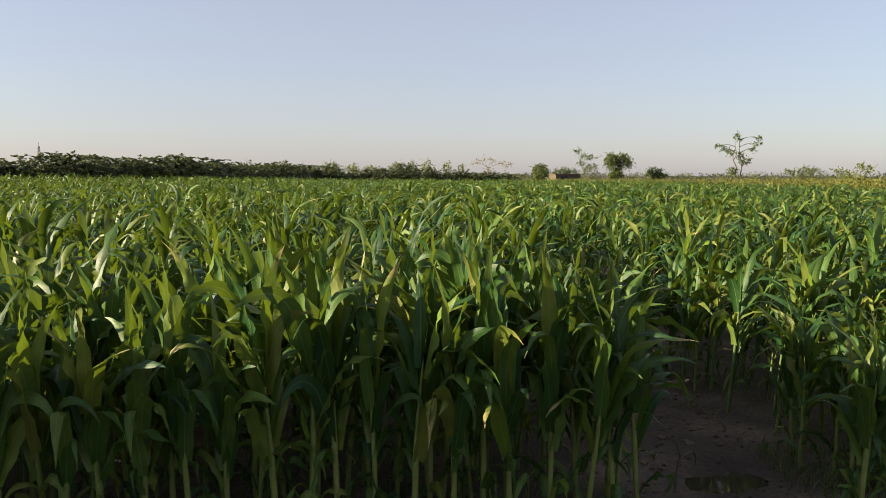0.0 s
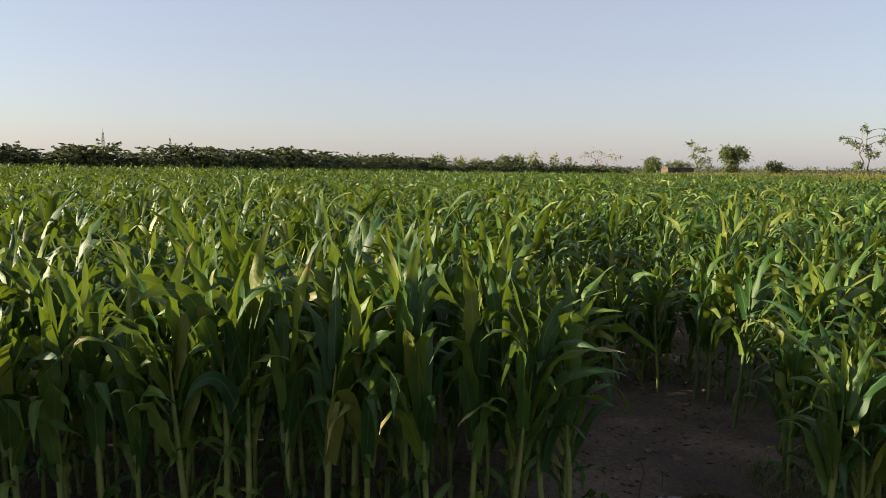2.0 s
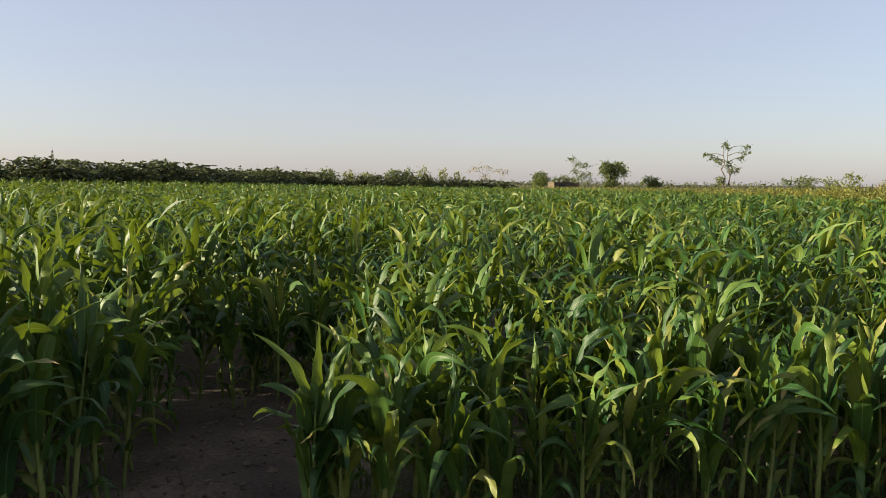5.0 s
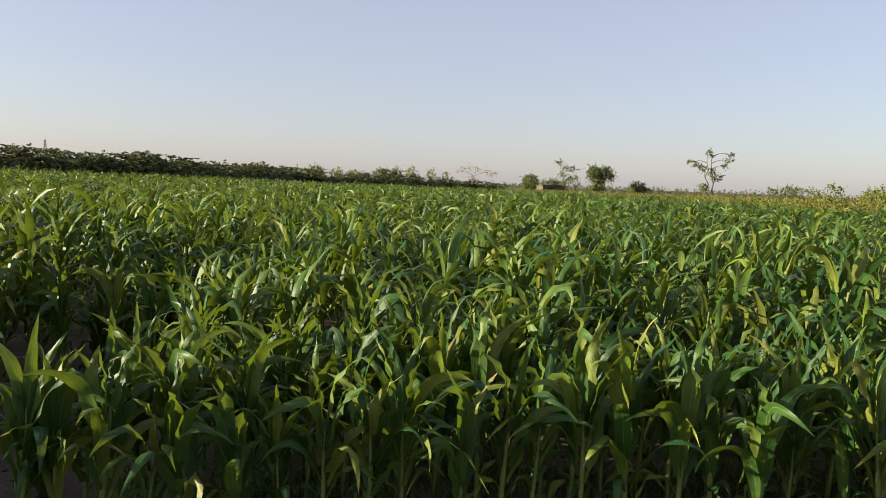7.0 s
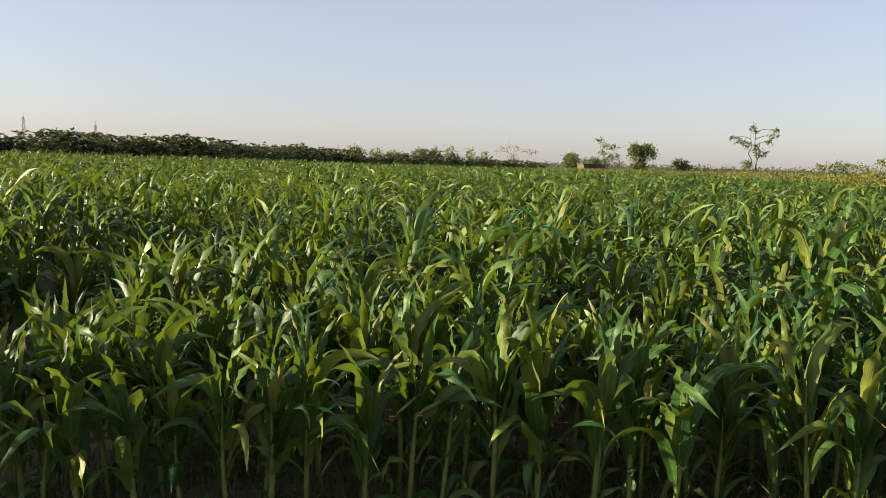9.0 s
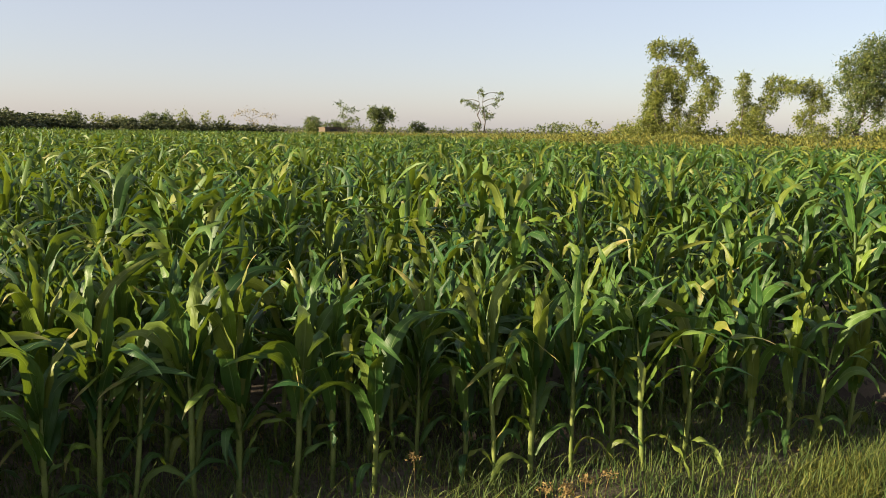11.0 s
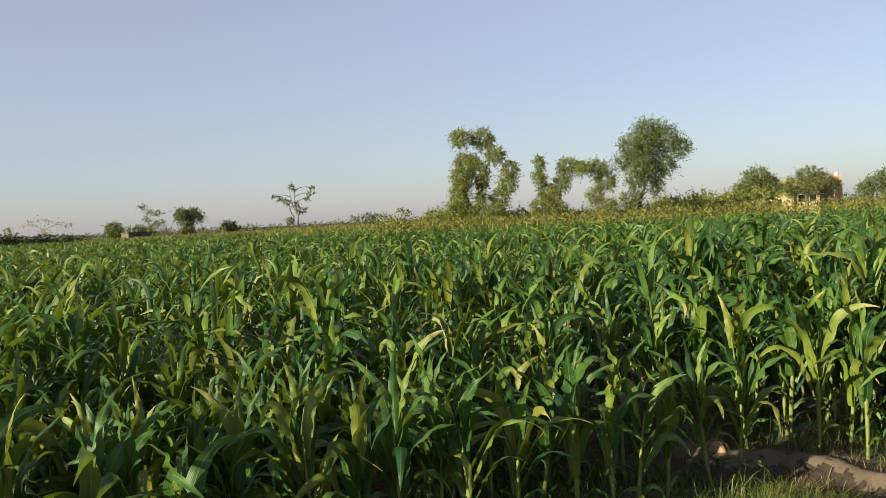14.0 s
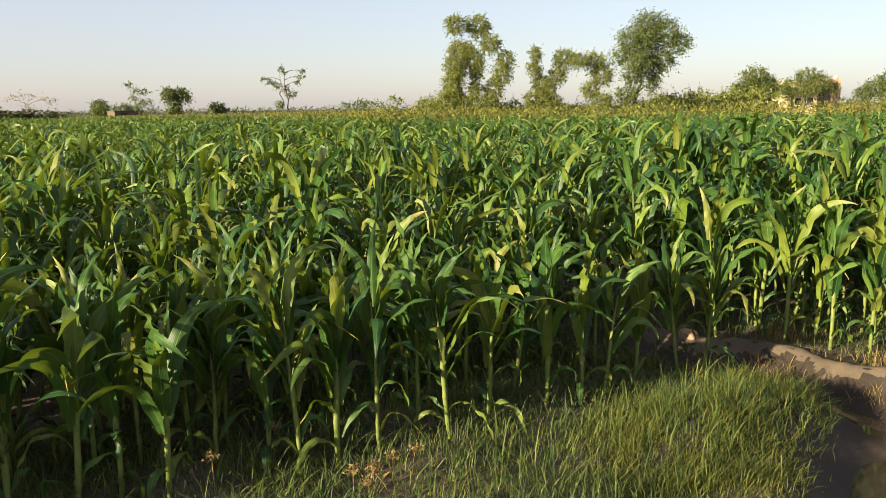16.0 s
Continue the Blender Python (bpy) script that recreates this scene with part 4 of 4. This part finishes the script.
def blades(x, y, height, width, g, bend=0.6, z0=None):
    """Grass blades as three-jointed tapering strips."""
    n = len(x)
    a = g.uniform(0, 6.28, n)
    h = height * g.uniform(0.55, 1.25, n)
    out = bend * h * g.uniform(0.2, 1.3, n)
    w = width * g.uniform(0.7, 1.3, n)
    d = np.stack([np.cos(a), np.sin(a)], -1)
    e = np.stack([-np.sin(a + g.normal(0, 0.6, n)), np.cos(a)], -1)
    z = ground_height(x, y) - 0.01 if z0 is None else z0
    rows = []
    for t, k in ((0, 1.0), (0.4, 0.9), (0.75, 0.6), (1.0, 0.08)):
        p = np.stack([x, y], -1) + d * (out * t ** 2)[:, None]
        zz = z + h * (t - 0.22 * t ** 3 * bend)
        for sgn in (-1, 1):
            rows.append(np.concatenate([p + e * (sgn * w * k * 0.5)[:, None], zz[:, None]], 1))
    v = np.stack(rows, 1).reshape(-1, 3)
    f = (np.array([(0, 1, 3, 2), (2, 3, 5, 4), (4, 5, 7, 6)])[None] + (np.arange(n) * 8)[:, None, None]).reshape(-1, 4)
    return v, f


g = np.random.default_rng(80)
# Outline takes the shape of the sunlit patch; darker weeds begin beyond it.
TURF = [(8.9, 2.55), (9.14, 2.75), (9.56, 2.72), (10.03, 2.78), (10.51, 2.95), (11.02, 2.96), (11.64, 3.0), (11.62, 2.5), (11.23, 2.24), (10.76, 2.03), (10.42, 1.85), (9.9, 1.6), (9.2, 1.5), (8.7, 1.9)]
x, y = g.uniform(8.6, 11.8, 120000), g.uniform(1.45, 3.1, 120000)
k = in_poly(x + g.normal(0, 0.05, len(x)), y + g.normal(0, 0.05, len(x)), TURF)
x, y = x[k], y[k]
clump = 0.5 + 0.5 * np.sin(x * 7.3 + np.sin(y * 9) * 2) * np.cos(y * 8.1 + x * 2)
bare = np.sin(x * 3.1 + 2 * np.sin(y * 4.3)) * np.sin(y * 5.2 + np.sin(x * 4.7))
k = (g.uniform(0, 1, len(x)) < (0.3 + 0.7 * clump) * (0.12 + 0.88 * smoothstep(9.5, 10.2, x + 0.5 * (2.2 - y)))) & (bare + g.normal(0, 0.12, len(x)) < 0.8)
x, y = x[k], y[k]
s = Soup()
tall = (0.035 + 0.055 * clump[k] + 0.03 * (x > 11.2)) * g.uniform(0.4, 1.2, len(x)) + 0.06 * (g.uniform(0, 1, len(x)) < 0.06)
s.add(*blades(x, y, tall, 0.0040, g, 0.9))
tagged(new("grass", s.mesh("grass", M_GRASS, False)), "sunlit yellow-green grass on the low mound", "grass", kind="stuff")

x, y = g.uniform(-1, 14, 150000), g.uniform(1.8, 5.0, 150000)
e = y - np.interp(x, EDGE_X, EDGE_Y)
lush = np.where(x > 11.4, 0.4, 1.0) * np.where(x > 6.3, 0.85, np.where(x > 4.9, 0.6, 0.08))
k = (e > np.where(x > 7.4, -1.0, -0.7)) & (e < 1.2) & (line_distance(x, y, BANK) > 0.15) & (g.uniform(0, 1, len(x)) < lush * (0.35 + 0.65 * (0.5 + 0.5 * np.sin(x * 5 + y * 3) * np.sin(y * 6 - x)))) & (line_distance(x, y, DITCH) > 0.2) & ~((x > 4.5) & (x < 5.05))
x, y = x[k], y[k]
s = Soup()
s.add(*blades(x, y, 0.08 + 0.13 * g.uniform(0, 1, len(x)) ** 2.5, 0.0048, g, 0.8))
tagged(new("weeds", s.mesh("weeds", M_WEED, False)), "dark green weeds and grass at the foot of the maize", "weeds", kind="stuff")

ico = bmesh.new()
bmesh.ops.create_icosphere(ico, subdivisions=1, radius=1.0)
iv = np.array([v.co[:] for v in ico.verts])
if_ = np.array([[v.index for v in f.verts] for f in ico.faces])
ico.free()
s = Soup()
for k in range(900):
    x, y = g.uniform(2, 13), g.uniform(2.4, 5.2)
    if k < 420:
        x, y = g.uniform(4.2, 5.4), g.uniform(3.0, 6.2)
    q = g.uniform(0.005, 0.016) * (2.0 if g.random() < 0.06 else 1.0)
    v = iv * (1 + g.normal(0, 0.18, (len(iv), 1))) * np.array([q * g.uniform(0.8, 1.6), q * g.uniform(0.8, 1.4), q * 0.6])
    a = g.uniform(0, 6.28)
    v = np.stack([v[:, 0] * np.cos(a) - v[:, 1] * np.sin(a), v[:, 0] * np.sin(a) + v[:, 1] * np.cos(a), v[:, 2]], -1)
    s.add(v + np.array([x, y, float(ground_height(x, y)) + q * 0.3]), if_)
tagged(new("soil_clods", s.mesh("soil_clods", M_CLOD, False)), "crumbly brown soil clods lying on the ground", "soil clods", kind="stuff")

r = random.Random(90)
for x, y, h in ((9.02, 2.84, 0.12), (9.07, 2.8, 0.10), (9.12, 2.85, 0.13), (9.16, 2.78, 0.11), (9.3, 2.86, 0.14), (8.54, 3.15, 0.16), (9.22, 2.88, 0.12)):
    top = empty("dry_sedge", (x, y, float(ground_height(x, y))))
    tagged(top, "dry orange-brown sedge with a spiky seed head", "sedge", "dry sedges in the grass")
    lx, ly = r.gauss(0, 0.03), r.gauss(0, 0.03)
    part("stem", mesh_from("stem", *tube([(0, 0, -0.02), (lx * 0.4, ly * 0.4, h * 0.5), (lx, ly, h)], [0.0022, 0.002, 0.0015], 5), M_SEDGE), top)
    gg = np.random.default_rng(int(x * 100))
    o = gg.normal(size=(60, 3))
    o[:, 2] = np.abs(o[:, 2]) * 0.8
    o /= np.linalg.norm(o, axis=1)[:, None]
    pts = np.array([lx, ly, h]) + o * gg.uniform(0.005, 0.04, (60, 1))
    part("seed_head", mesh_from("seed_head", *leaflets(pts, 0.018, gg), M_SEDGE, None, False), top, "spiky brown seed head")


# dry leaf scraps under the plants
g = np.random.default_rng(95)
x, y = g.uniform(6.6, 12.2, 900), g.uniform(2.9, 4.6, 900)
k = (np.sin(x * 6 + 1) * np.sin(y * 7 + x) + g.normal(0, 0.3, len(x)) > 0.25) & (y > 2.9)
s = Soup()
pts = np.stack([x[k], y[k], ground_height(x[k], y[k]) + 0.008], -1)
s.add(*leaflets(pts, 0.055, g, 0.85))
tagged(new("leaf_litter", s.mesh("leaf_litter", M_SEDGE, False)), "dry brown leaf scraps lying on the soil", "leaf litter", kind="stuff")

# dry grass on the far side of the ditch
g = np.random.default_rng(97)
x, y = g.uniform(11.6, 12.7, 5000), g.uniform(1.8, 3.5, 5000)
d = line_distance(x, y, BANK)
k = (d > 0.09) & (d < 0.4) & (np.sin(x * 9 + 2) * np.sin(y * 8 + x * 3) + g.normal(0, 0.25, len(x)) > 0.25)
s = Soup()
s.add(*blades(x[k], y[k], 0.07 + 0.07 * g.uniform(0, 1, k.sum()), 0.004, g, 0.9))
tagged(new("dry_grass", s.mesh("dry_grass", M_SEDGE, False)), "thin dry tan grass beside the ditch", "grass", kind="stuff")


def lump(name, label, category, place, size, mat, seed):
    """A single rounded clod or stone, sunk a little into the ground."""
    gg = np.random.default_rng(seed)
    bm = bmesh.new()
    bmesh.ops.create_icosphere(bm, subdivisions=2, radius=1.0)
    for v in bm.verts:
        k = 1 + 0.22 * math.sin(v.co.x * 2.3 + seed) * math.cos(v.co.y * 3.1) + gg.normal(0, 0.07)
        v.co = Vector((v.co.x * size[0] * k, v.co.y * size[1] * k, v.co.z * size[2] * k))
    me = bpy.data.meshes.new(name)
    bm.to_mesh(me)
    bm.free()
    me.materials.append(mat)
    ob = new(name, me)
    ob.location = (place[0], place[1], float(ground_height(*place)) + 0.3 * size[2])
    ob.rotation_euler = (0, 0, gg.uniform(0, 6.28))
    return tagged(ob, label, category)


lump("stone", "flat pale stone on the bare soil of the gap", "stone", (4.91, 4.28), (0.05, 0.026, 0.012), M_MUDWALL, 3)
lump("clod", "orange-brown dry clod at the end of the bank", "clod", (11.98, 3.72), (0.09, 0.06, 0.055), M_BRICK, 5)
lump("clod", "small brown clod beside the maize row", "clod", (9.0, 3.75), (0.05, 0.04, 0.03), M_BRICK, 8)
lump("clod", "small brown clod beside the maize row", "clod", (9.5, 3.7), (0.04, 0.035, 0.025), M_BRICK, 9)
twig = empty("dead_twig", (4.58, 3.6, float(ground_height(4.58, 3.6))))
tagged(twig, "dark dry bent stalk standing in the soil", "twig")
part("stem", mesh_from("stem", *tube([(0, 0, -0.03), (0.01, 0.0, 0.10), (0.03, 0.01, 0.19), (0.0, 0.0, 0.27)], [0.007, 0.006, 0.005, 0.002], 6), M_BARK), twig)
v, f, b = blade((0.02, 0.0, 0.17), 0.4, 0.6, 2.4, 0.22, 0.022, 8, 3)
part("leaf", mesh_from("leaf", v, f, M_BARK, b), twig, "withered dark leaf")
